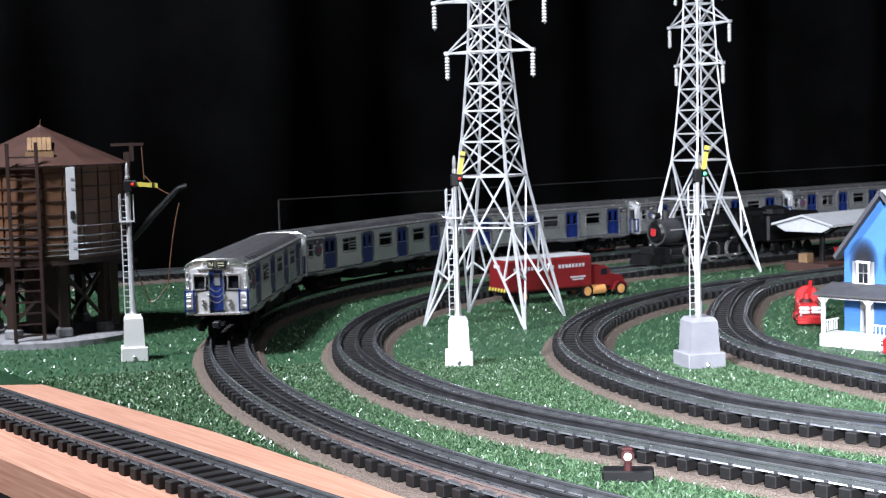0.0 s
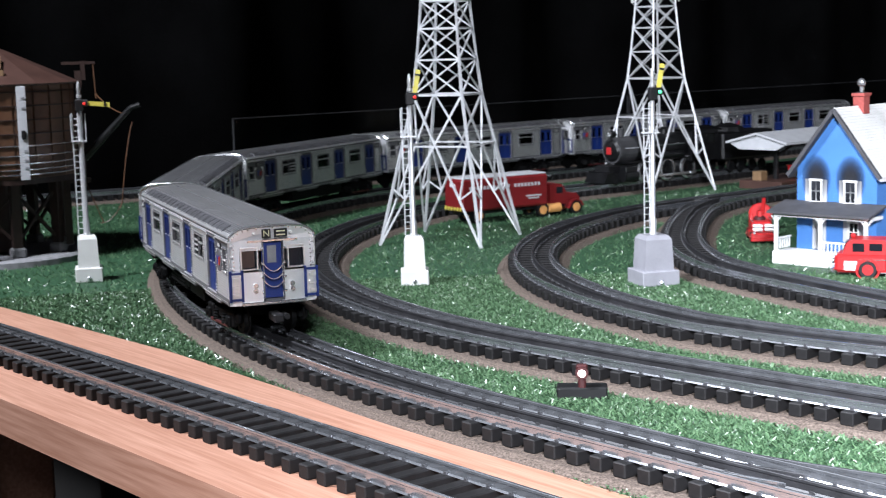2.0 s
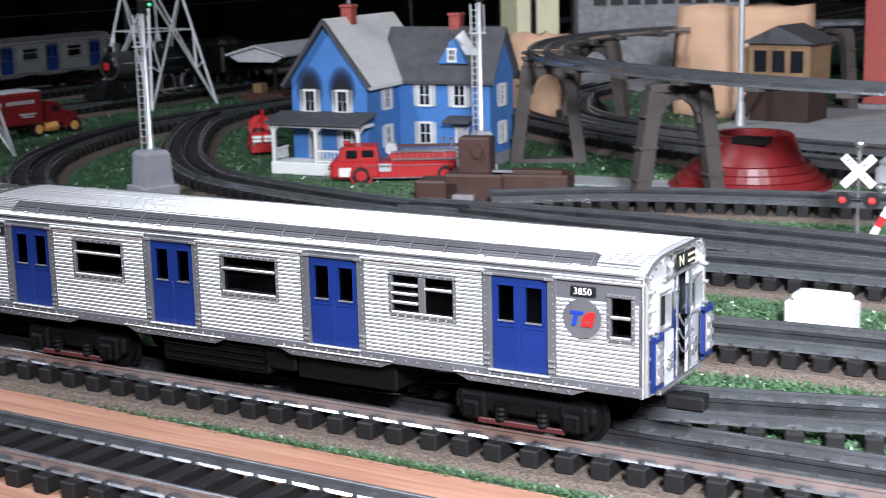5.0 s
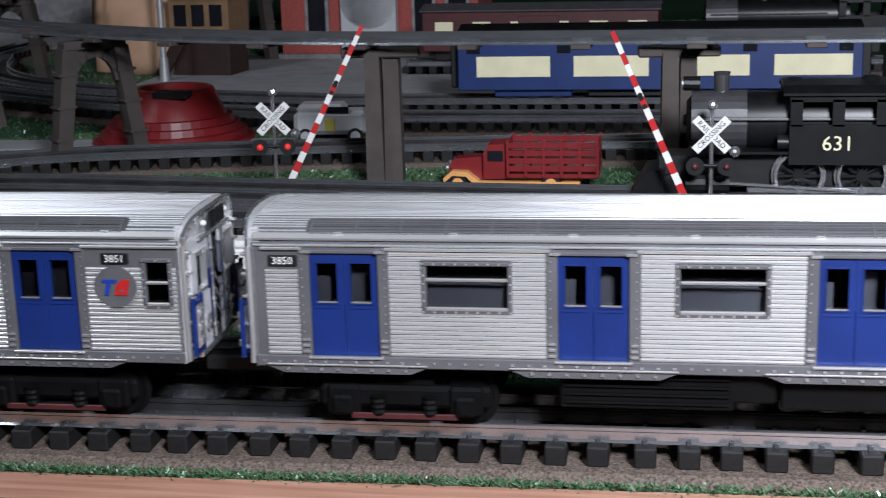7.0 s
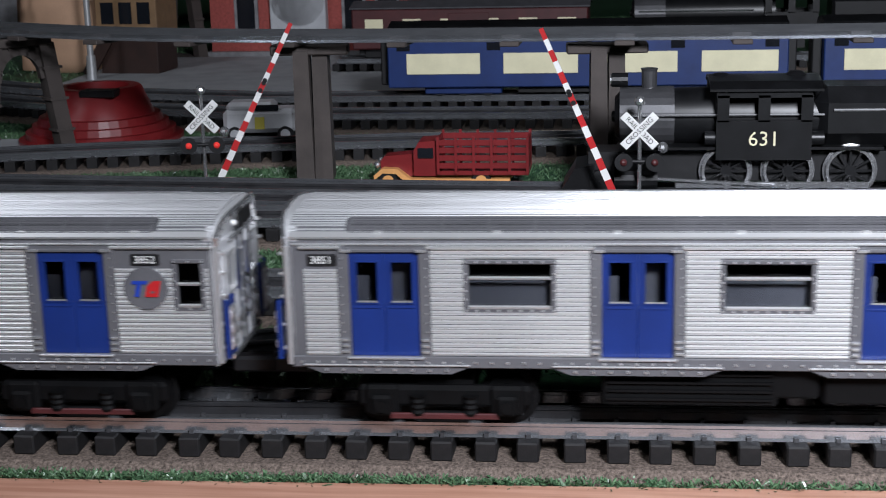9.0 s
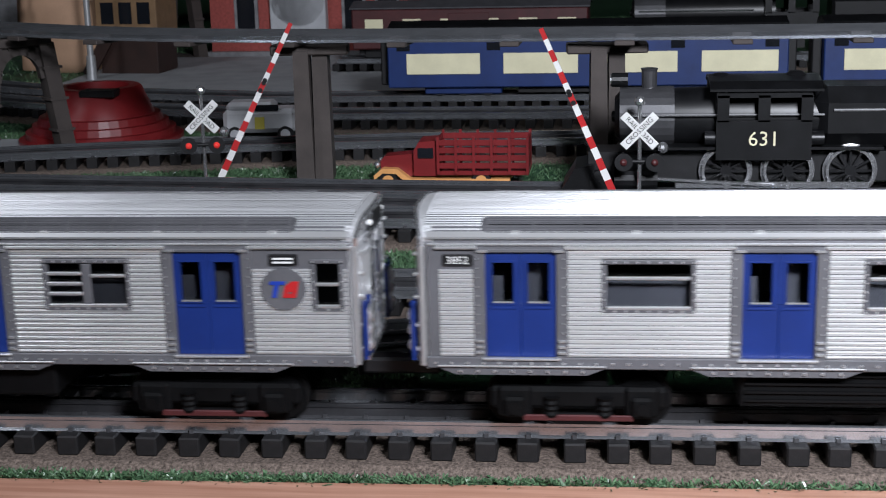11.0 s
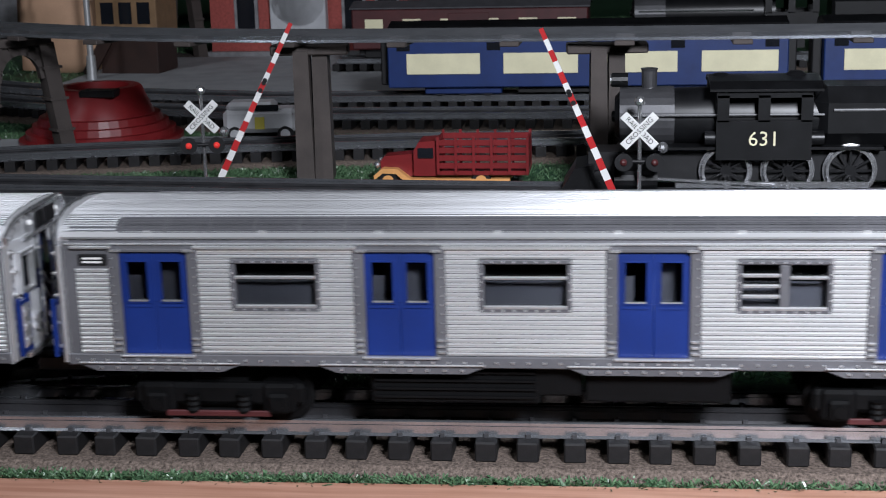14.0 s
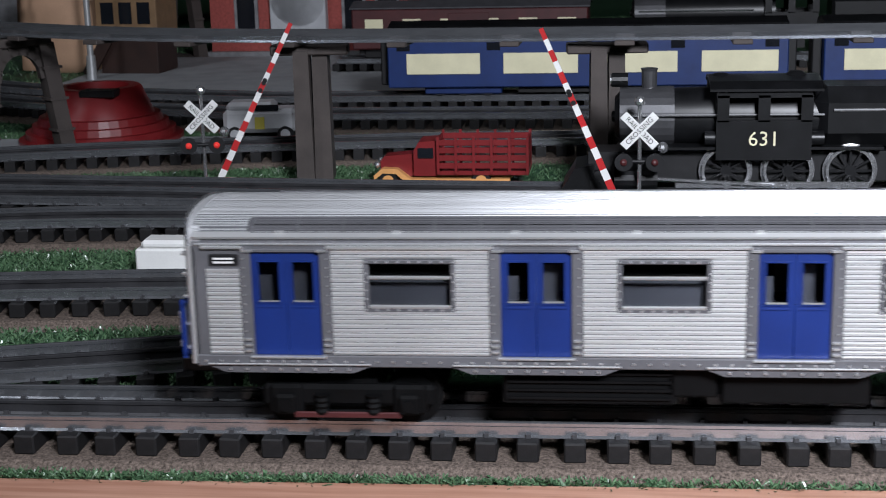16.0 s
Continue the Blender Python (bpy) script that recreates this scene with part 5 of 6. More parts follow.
    part("hose_reel", Solid().rod((-0.018, -0.009, 0.034), (-0.018, 0.009, 0.034), 0.006, n=14), "shutter", th, "grey hose reel")
    part("roof_ladder", Solid().box(-0.05, 0.006, 0.036, 0.07, 0.001, 0.0014).box(-0.05, -0.006, 0.036, 0.07, 0.001, 0.0014), "dark_red", th)
    part("rear_fitting", Solid().rod((-0.078, 0.008, 0.03), (-0.078, 0.008, 0.042), 0.001, n=6).ball(-0.078, 0.008, 0.043, 0.002, 8).rod((-0.07, -0.008, 0.03), (-0.07, -0.008, 0.041), 0.001, n=6).ball(-0.07, -0.008, 0.042, 0.002, 8), "chrome", th)
    return th


fire_engine(pose(-0.757, 1.112, 0, 0, 0, 180 + 30) @ Matrix.Scale(0.9, 4))


def hose_truck(m):
    th = thing("hose_truck", "red toy fire truck with folded white hoses", "fire engine", m, "toy fire vehicles")
    part("body", Solid().box(0, 0, 0.009, 0.034, 0.075, 0.011, c=0.002).box(0, 0.012, 0.02, 0.028, 0.04, 0.014, c=0.002), "red", th)
    part("ladder_mount", Solid().box(0.0, 0.02, 0.032, 0.006, 0.012, 0.016, c=0.001).box(-0.012, 0.02, 0.03, 0.005, 0.01, 0.012, c=0.001).bar((0.004, 0.02, 0.036), (0.012, 0.07, 0.05), 0.005), "red", th)
    for ox, z in ((-0.008, 0.024), (0.008, 0.024), (-0.008, 0.019), (0.008, 0.019), (0, 0.0115)):
        part("hose", Solid().box(ox, -0.03, z, 0.0135, 0.012, 0.0042, c=0.0016), "white", th, "folded white hose")
    part("bumper", Solid().box(0, -0.04, 0.006, 0.036, 0.004, 0.005, c=0.001), "red", th)
    for ox in (-0.0135, 0.0135):
        part("tail_lamp", Solid().rod((ox, -0.038, 0.0155), (ox, -0.0405, 0.0155), 0.0018, n=10), "chrome", th)
        part("side_rail", Solid().box(ox, 0.006, 0.0292, 0.0012, 0.05, 0.0012), "chrome", th, "bright side rail")
    part("turntable", Solid().lathe([(0.0085, 0), (0.0085, 0.004), (0.006, 0.006)], 0, 0.02, 0.026, 16), "dark_red", th)
    for x in (-0.015, 0.015):
        for y in (-0.022, 0.024):
            w = wheel(th, 0, 0, 0, 0.0075, 0.005, "black", "red")
            w.matrix_basis = pose(x, y, 0.0075, 0, 0, 90)
    return th


hose_truck(facing(-0.985, 1.235, 6) @ Matrix.Scale(0.74, 4))
bs = thing("hose_reel_cart", "round red toy hose cart beside the track", "hose cart", facing(-1.045, 1.31))
part("drum", Solid().lathe([(0.011, -0.008), (0.013, -0.006), (0.013, 0.006), (0.011, 0.008)], 0, 0, 0.0145, 16, Matrix.Rotation(radians(60), 3, "X")), "red", bs)
part("stand", Solid().box(0, 0, 0.0035, 0.018, 0.014, 0.007, c=0.001), "red", bs)


def box_truck(m):
    th = thing("box_truck", "red box-body semi truck with orange wheels", "truck", m)
    part("trailer", Solid().box(-0.048, 0, 0.0345, 0.124, 0.040, 0.0385, c=0.0025), "truck_red", th, "red box trailer with white lettering")
    part("trailer_roof", Solid().box(-0.048, 0, 0.0542, 0.12, 0.037, 0.0022, c=0.0008), "shutter", th, "grey roof sheet")
    part("rear_panel", Solid().box(-0.1104, 0, 0.046, 0.0008, 0.012, 0.004), "white", th)
    st = Solid()
    for k in range(6):
        st.box(-0.1104, -0.0165 + k * 0.0066, 0.0185, 0.0008, 0.003, 0.004, Matrix.Rotation(radians(35), 3, "X"))
    part("warning_stripes", st, "yellow", th)
    part("chassis", Solid().box(-0.02, 0, 0.013, 0.17, 0.018, 0.005), "black", th)
    part("cab", Solid().extrude([(0.02, 0.014), (0.044, 0.014), (0.044, 0.03), (0.04, 0.0365), (0.036, 0.039), (0.02, 0.039)], "y", -0.015, 0.015), "truck_red", th)
    part("bonnet", Solid().extrude([(0.044, 0.012), (0.068, 0.012), (0.069, 0.02), (0.064, 0.0255), (0.044, 0.028)], "y", -0.0095, 0.0095), "truck_red", th)
    for sd in (-1, 1):
        part("side_window", Solid().box(0.034, sd * 0.0152, 0.0315, 0.009, 0.0008, 0.0075), "window_dark", th)
        part("mudguard", Solid().extrude([(0.046, 0.008), (0.05, 0.0165), (0.058, 0.019), (0.066, 0.0165), (0.0695, 0.010), (0.067, 0.010), (0.062, 0.0155), (0.053, 0.0155), (0.048, 0.008)], "y", sd * 0.008, sd * 0.0175), "truck_red", th)
        part("tank", Solid().rod((0.016, sd * 0.014, 0.0105), (0.034, sd * 0.014, 0.0105), 0.0058, n=12), "orange_wheel", th, "orange fuel tank")
        for x in (0.058, 0.008, -0.085):
            wheel(th, x, sd * 0.0145, 0.0092, 0.0092, 0.006, "black", "orange_wheel")
    part("windscreen", Solid().box(0.0418, 0, 0.0325, 0.001, 0.024, 0.007, Matrix.Rotation(radians(-25), 3, "Y")), "window_dark", th)
    bars = Solid()
    for k in range(21):
        if k != 12:
            bars.box(-0.098 + k * 0.0049, -0.0203, 0.0425, 0.0030, 0.0004, 0.0042)
    tagged(part("side_bars", bars, "shutter", th, "row of pale letter-sized bars on the trailer side"), kind="stuff")
    part("small_print", Solid().box(-0.008, -0.0203, 0.0285, 0.022, 0.0004, 0.0018).box(-0.008, -0.0203, 0.0255, 0.016, 0.0004, 0.0016), "shutter", th)
    return th


box_truck(pose(-1.335, 1.232, 0, 0, 0, 82))


def stake_truck(m):
    th = thing("stake_truck", "old red stake-bed truck with orange fenders", "truck", m)
    part("cab", Solid().extrude([(-0.018, 0.012), (0.001, 0.012), (0.001, 0.03), (-0.003, 0.0365), (-0.018, 0.0375)], "y", -0.0135, 0.0135), "truck_red", th)
    part("bonnet", Solid().extrude([(0.001, 0.011), (0.0275, 0.011), (0.0285, 0.022), (0.025, 0.0255), (0.001, 0.0275)], "y", -0.0085, 0.0085), "truck_red", th)
    for sd in (-1, 1):
        part("side_window", Solid().box(-0.0085, sd * 0.0137, 0.0285, 0.0125, 0.0008, 0.0075, c=0.0003), "window_dark", th)
        part("fender", Solid().extrude([(-0.075, 0.0065), (-0.075, 0.0105), (0.004, 0.0105), (0.014, 0.0175), (0.026, 0.018), (0.033, 0.0125), (0.0325, 0.0095), (0.0255, 0.0145), (0.015, 0.0140), (0.006, 0.0065)], "y", sd * 0.0085, sd * 0.0165), "orange_wheel", th, "pale orange running board and fender")
        for x in (0.0215, -0.0525):
            wheel(th, x, sd * 0.0138, 0.0082, 0.0082, 0.005, "black", "orange_wheel")
    part("bed", Solid().box(-0.054, 0, 0.0145, 0.072, 0.034, 0.003, c=0.0005), "truck_red", th)
    for z in (0.02, 0.0255, 0.031, 0.0365):
        sl = Solid()
        for sd in (-1, 1):
            sl.box(-0.054, sd * 0.0165, z, 0.072, 0.0014, 0.0042, c=0.0003)
        sl.box(-0.0895, 0, z, 0.0014, 0.034, 0.0042).box(-0.0185, 0, z, 0.0014, 0.034, 0.0042)
        part("side_slat", sl, "truck_red", th)
    for k in range(6):
        for yy in (-0.0175, 0.0175):
            part("stake", Solid().box(-0.089 + k * 0.014, yy, 0.0275, 0.0022, 0.0014, 0.027), "truck_red", th)
    part("grille", Solid().box(0.0288, 0, 0.0165, 0.0012, 0.012, 0.01).ball(0.031, 0.0095, 0.0195, 0.0025, 8).ball(0.031, -0.0095, 0.0195, 0.0025, 8), "chrome", th)
    part("door_mark", Solid().box(-0.0085, -0.0138, 0.0195, 0.007, 0.0004, 0.0028), "shutter", th, "small pale mark on the door")
    return th


stake_truck(pose(-0.141, 1.01, 0, 0, 0, 180) @ Matrix.Diagonal((0.86, 0.88, 0.95, 1)))

van = thing("white_van", "small white delivery van behind the crossing", "van", pose(-0.3, 1.212, 0, 0, 0, 4))
part("body", Solid().box(0, 0, 0.0175, 0.062, 0.026, 0.02, c=0.004).box(-0.008, 0, 0.029, 0.04, 0.024, 0.008, c=0.003), "tower_grey", van)
part("mark", Solid().box(0.0, -0.0132, 0.016, 0.008, 0.0006, 0.01), "yellow", van)
part("side_window", Solid().box(0.006, -0.0122, 0.0285, 0.02, 0.0008, 0.005), "window_dark", van)
for vx in (-0.021, 0.021):
    for vy in (-0.011, 0.011):
        wheel(van, vx, vy, 0.0068, 0.0068, 0.005, "black", "shutter")


# ---- crossing signals and gates ----
def crossing_signal(m, gate_turn, gate_from, gate_len, glow):
    th = thing("crossing_signal", "railroad crossing signal with crossbuck and red lights", "crossing signal", m, "crossing signals")
    part("base", Solid().box(0, 0, 0.003, 0.02, 0.018, 0.006, c=0.001).box(0, 0, 0.007, 0.010, 0.010, 0.004, c=0.001), "shutter", th)
    if m.translation.z > 0:
        part("plinth", Solid().box(0, 0, -m.translation.z / 1.934, 0.021, 0.014, m.translation.z / 0.967, c=0.0008), "stone_grey", th, "grey plinth block")
    part("pole", Solid().rod((0, 0, 0.006), (0, 0, 0.07), 0.0013, n=10), "chrome", th, "thin silver pole", smooth=True)
    part("bell", Solid().ball(0, 0, 0.0715, 0.0034, 12), "chrome", th, "round silver bell")
    for sg, txt in ((1, "RAILROAD"), (-1, "CROSSING")):
        tm = pose(0, -0.002 - (0.0008 if sg < 0 else 0), 0.0535, 0, sg * 45, 0)
        bd = part("crossbuck_board", Solid().box(0, 0, 0, 0.028, 0.001, 0.0056, c=0.0003), "white", th, "white crossbuck board with black letters")
        bd.matrix_basis = tm
        lettering("letters", txt, 0.0046, "black", bd, pose(0, -0.0006, 0, 90, 0, 0))
    part("lamp_bar", Solid().rod((-0.009, -0.003, 0.0345), (0.009, -0.003, 0.0345), 0.0012, n=8), "black", th)
    for o in (-0.0095, 0.0095):
        hd = part("lamp_hood", Solid().lathe([(0.0056, 0), (0.0056, 0.001), (0.0036, 0.001), (0.0036, 0.004), (0.0026, 0.005)], o, -0.0065, 0.0345, 18, Matrix.Rotation(radians(-90), 3, "X")), "black", th, "round black lamp hood")
        part("lens", Solid().ball(o, -0.0060, 0.0345, 0.0024, 10), "red_lamp" if glow else "dark_red", hd, "red lens")
    part("side_lamp", Solid().ball(0.014, 0.004, 0.042, 0.0036, 10), "chrome", th)
    gt = thing("gate_arm", "", "")
    gt.parent = th
    gt.matrix_basis = Matrix.Translation(gate_from) @ pose(0, 0, 0, 0, gate_turn, 0)
    n = 17
    for k in range(n):
        z0, z1 = gate_len * k / n, gate_len * (k + 1) / n
        part("stripe", Solid().box(0, 0, (z0 + z1) / 2, 0.0046 - 0.0018 * k / n, 0.0018, z1 - z0), "red" if k % 2 == 0 else "white", gt)
    for z in (0.6, 0.645, 0.66):
        part("arm_lamp", Solid().rod((0, -0.0016, gate_len * z), (0, 0.0016, gate_len * z), 0.0016, n=10), "black", gt)
    return th


crossing_signal(pose(-0.2865, 0.995, 0, 0, 0, 10), 27, (0.007, -0.004, 0.004), 0.125, True)
crossing_signal(pose(0.009, 0.900, 0.0068, 0, 0, -2) @ Matrix.Scale(0.967, 4), -23.5, (-0.0105, -0.004, 0.003), 0.124, False)


# ---- elevated track ----
def bent(m, height, spread=0.036, single=False):
    th = thing("trestle_pier", "dark brown plastic trestle pier", "trestle pier", m, "trestle piers")
    if single:
        s = Solid()
        for o in (-0.0058, 0.0066):
            s.add([(o + q * w, r * 0.009 + (0.006 if o > 0 else 0), z) for z, w in ((0.004, 0.0062), (height - 0.004, 0.0052)) for q, r in ((-1, -1), (1, -1), (1, 1), (-1, 1))], [(3, 2, 1, 0), (4, 5, 6, 7), (0, 1, 5, 4), (1, 2, 6, 5), (2, 3, 7, 6), (3, 0, 4, 7)])
        part("column", s, "trestle", th)
    else:
        for sd in (-1, 1):
            s = Solid().bar((sd * spread, 0, 0), (sd * spread * 0.62, 0, height - 0.006), 0.013, 0.012)
            for k in range(3):
                z = height * (0.25 + 0.25 * k)
                s.box(sd * (spread - spread * 0.38 * z / height), 0, z, 0.0155, 0.0145, 0.002)
            part("leg", s, "trestle", th)
        a = Solid()
        for i in range(8):
            t0, t1 = math.pi * i / 8, math.pi * (i + 1) / 8
            a.bar((spread * 0.62 * math.cos(t0), 0, height - 0.032 + 0.024 * math.sin(t0)), (spread * 0.62 * math.cos(t1), 0, height - 0.032 + 0.024 * math.sin(t1)), 0.006, 0.01)
        part("arch", a, "trestle", th)
        part("sill", Solid().box(0, 0, 0.002, spread * 2 + 0.01, 0.014, 0.004), "trestle", th)
    part("cap", Solid().box(0, 0, height - 0.0035, spread * 1.5, 0.014, 0.007, c=0.001), "trestle", th)
    return th


ZEL = 0.0985
bent(pose(-0.216, 1.026, 0, 0, 0, 5), ZEL, single=True)
bent(pose(-0.012, 1.016, 0, 0, 0, 5), ZEL, single=True)
bent(pose(0.24, 1.02, 0, 0, 0, 5), ZEL, single=True)
bent(pose(-0.459, 1.1, 0, 0, 0, 48), ZEL, 0.034)
bent(pose(-0.667, 1.28, 0, 0, 0, 25), ZEL, 0.031)
bent(pose(-0.75, 1.56, 0, 0, 0, 0), ZEL, 0.036)
bent(pose(-0.55, 1.82, 0, 0, 0, -40), ZEL, 0.036)

UP = Line(spline([(1.2, 1.03), (0.5, 1.02), (0.24, 1.015), (-0.012, 1.016), (-0.216, 1.026), (-0.35, 1.055), (-0.459, 1.105), (-0.58, 1.18), (-0.667, 1.28), (-0.73, 1.42), (-0.74, 1.56), (-0.68, 1.7), (-0.55, 1.83), (-0.3, 1.92), (0.2, 1.95), (1.2, 1.95)]))
el = thing("elevated_track", "tubular steel rails on dark piers", "railway track", kind="structure")
ev = UP.even(0.02)
pl, nl = [a for a, _ in ev], [Vector((-d.y, d.x)) for _, d in ev]
for off in (-0.0165, 0.0, 0.0165):
    part("rail", Solid().sweep(pl, [(off - 0.0032, ZEL + 0.003), (off + 0.0032, ZEL + 0.003), (off + 0.001, ZEL + 0.0046), (off + 0.002, ZEL + 0.0075), (off, ZEL + 0.009), (off - 0.002, ZEL + 0.0075), (off - 0.001, ZEL + 0.0046)], nl), "steel_rail", el, "tubular tinplate rail")
for q, d in UP.even(0.075):
    part("sleeper", Solid().box(q.x, q.y, ZEL + 0.0018, 0.013, 0.05, 0.0032, Matrix.Rotation(math.atan2(d.y, d.x), 3, "Z"), c=0.0006), "trestle", el)


# ---- rolling stock standing on the layout ----
def steam_engine(m, plate, cab_x=-0.134, wheels=(-0.018, -0.062, -0.106)):
    th = thing("steam_locomotive", "black model steam locomotive standing on the track", "steam locomotive", m, "standing steam engines")
    rx = Matrix.Rotation(radians(90), 3, "Y")
    part("boiler", Solid().lathe([(0.0185, -0.118), (0.0185, -0.04), (0.0175, 0.0)], 0, 0, 0.062, 24, rx), "soot_black", th, "black boiler", smooth=True)
    part("smokebox", Solid().rod((-0.002, 0, 0.062), (0.031, 0, 0.062), 0.0185, 0.018, 24), "graphite", th, "graphite smokebox")
    part("smokebox_door", Solid().rod((0.031, 0, 0.062), (0.034, 0, 0.062), 0.0155, 0.012, 20).rod((0.034, 0, 0.062), (0.036, 0, 0.062), 0.004, 0.003, 10), "soot_black", th)
    if plate:
        part("number_plate", Solid().box(0.0368, 0, 0.062, 0.001, 0.009, 0.010, c=0.0006), "red", th, "red keystone plate")
    part("chimney", Solid().lathe([(0.0058, 0.076), (0.0046, 0.08), (0.0048, 0.090), (0.0054, 0.0915)], 0.013, 0, 0, 16), "graphite", th)
    part("headlamp", Solid().rod((0.026, 0, 0.0845), (0.036, 0, 0.0845), 0.0044, n=12), "soot_black", th)
    part("headlamp_glass", Solid().rod((0.036, 0, 0.0845), (0.0368, 0, 0.0845), 0.0036, n=12), "chrome", th)
    for x, r, h in ((-0.03, 0.0085, 0.0885), (-0.075, 0.0085, 0.0895)):
        part("dome", Solid().lathe([(r, 0.076), (r * 0.95, h - 0.004), (r * 0.5, h - 0.0005), (0.001, h)], x, 0, 0, 16), "soot_black", th, smooth=True)
    cab, c = Solid(), cab_x
    for sd in (-1, 1):
        cab.box(c, sd * 0.025, 0.051, 0.056, 0.0014, 0.024).box(c, sd * 0.025, 0.079, 0.056, 0.0014, 0.005)
        for x in (c + 0.024, c, c - 0.025):
            cab.box(x, sd * 0.025, 0.07, 0.007, 0.0014, 0.016)
    cab.box(c + 0.027, 0, 0.06, 0.0014, 0.05, 0.042)
    part("cab", cab, "soot_black", th, "black driver's cab")
    part("cab_roof", Solid().extrude([(-0.028, 0.0805), (-0.018, 0.0838), (0, 0.0855), (0.018, 0.0838), (0.028, 0.0805), (0.028, 0.082), (0.018, 0.0855), (0, 0.0872), (-0.018, 0.0855), (-0.028, 0.082)], "x", c - 0.034, c + 0.032), "soot_black", th)
    if cab_x > -0.1:
        part("firebox", Solid().box(-0.128, 0, 0.0635, 0.09, 0.046, 0.036, c=0.009), "soot_black", th, "wide black firebox")
        part("firebox_rail", Solid().rod((-0.16, -0.0235, 0.0685), (-0.095, -0.0235, 0.0685), 0.0009, n=6).rod((-0.16, 0.0235, 0.0685), (-0.095, 0.0235, 0.0685), 0.0009, n=6), "chrome", th)
    part("running_board", Solid().box(-0.05, 0, 0.0455, 0.15, 0.046, 0.0016), "soot_black", th)
    for sd in (-1, 1):
        part("handrail", Solid().rod((-0.095, sd * 0.0205, 0.0655), (0.026, sd * 0.0205, 0.0655), 0.0008, n=6), "chrome", th, "bright boiler handrail")
        part("air_tank", Solid().rod((-0.09, sd * 0.021, 0.0515), (-0.02, sd * 0.02, 0.0515), 0.0044, n=12), "soot_black", th, smooth=True)
        part("cylinder", Solid().rod((0.008, sd * 0.0225, 0.0275), (0.034, sd * 0.0225, 0.0275), 0.0075, n=14).box(0.021, sd * 0.0225, 0.037, 0.024, 0.012, 0.008, c=0.001), "soot_black", th)
        part("side_rod", Solid().box(-0.06, sd * 0.0232, 0.0235, 0.115, 0.0014, 0.0036, c=0.0005), "chrome", th, "bright side rod")
        part("main_rod", Solid().bar((0.008, sd * 0.0248, 0.0275), (-0.062, sd * 0.0248, 0.0235), 0.0032, 0.0012), "chrome", th, "bright main rod")
        for x in wheels:
            prof = [(0.0128, -0.002), (0.0162, -0.002), (0.0162, -0.001), (0.0145, -0.0006), (0.0145, 0.002), (0.0128, 0.002), (0.0128, -0.002)]
            wl = part("driving_wheel", Solid().lathe(prof, x, sd * 0.0178, 0.0311, 28, Matrix.Rotation(radians(-90 * sd), 3, "X"), False), "chrome", th, "spoked driving wheel with bright rim")
            sp = Solid().rod((x, sd * 0.0172, 0.0311), (x, sd * 0.0195, 0.0311), 0.0036, n=10)
            for k in range(12):
                a = 2 * math.pi * k / 12
                sp.bar((x + 0.003 * math.cos(a), sd * 0.0182, 0.0311 + 0.003 * math.sin(a)), (x + 0.0133 * math.cos(a), sd * 0.0182, 0.0311 + 0.0133 * math.sin(a)), 0.0012)
            part("spokes", sp, "soot_black", wl)
            part("crank_pin", Solid().rod((x, sd * 0.02, 0.0235), (x, sd * 0.026, 0.0235), 0.0022, n=10), "chrome", wl)
        wheel(th, 0.042, sd * 0.0172, 0.0245, 0.0077, 0.004, "black", "soot_black")
    part("pilot", Solid().extrude([(0.046, 0.02), (0.066, 0.02), (0.058, 0.033), (0.046, 0.035)], "y", -0.019, 0.019), "soot_black", th, "black pilot")
    part("frame", Solid().box(-0.05, 0, 0.033, 0.2, 0.026, 0.018), "black", th)
    # tender
    part("tender_tank", Solid().box(-0.235, 0, 0.0555, 0.118, 0.048, 0.041, c=0.003), "soot_black", th, "black tender tank")
    part("coal", Solid().lathe([(0.026, 0), (0.022, 0.007), (0.012, 0.011), (0.002, 0.0125)], -0.215, 0, 0.075, 9), "black", th)
    part("tender_rail", Solid().rod((-0.29, -0.0252, 0.068), (-0.18, -0.0252, 0.068), 0.001, n=6).rod((-0.29, -0.0252, 0.0585), (-0.18, -0.0252, 0.0585), 0.0007, n=6), "chrome", th)
    for x in (-0.20, -0.222, -0.25, -0.272):
        for sd in (-1, 1):
            wheel(th, x, sd * 0.0178, 0.025, 0.0082, 0.004, "black", "soot_black")
    return th


e1 = steam_engine(pose(0.028, 0.937, -0.0008, 0, 0, 180), False, -0.0545, (-0.033, -0.0698, -0.1066))
lettering("cab_number", "631", 0.0125, "cream", e1, pose(-0.0545, 0.0259, 0.0515, 90, 0, 180), "cream cab number")
steam_engine(pose(-1.434, 1.51, -0.0008, 0, 0, -90), True)


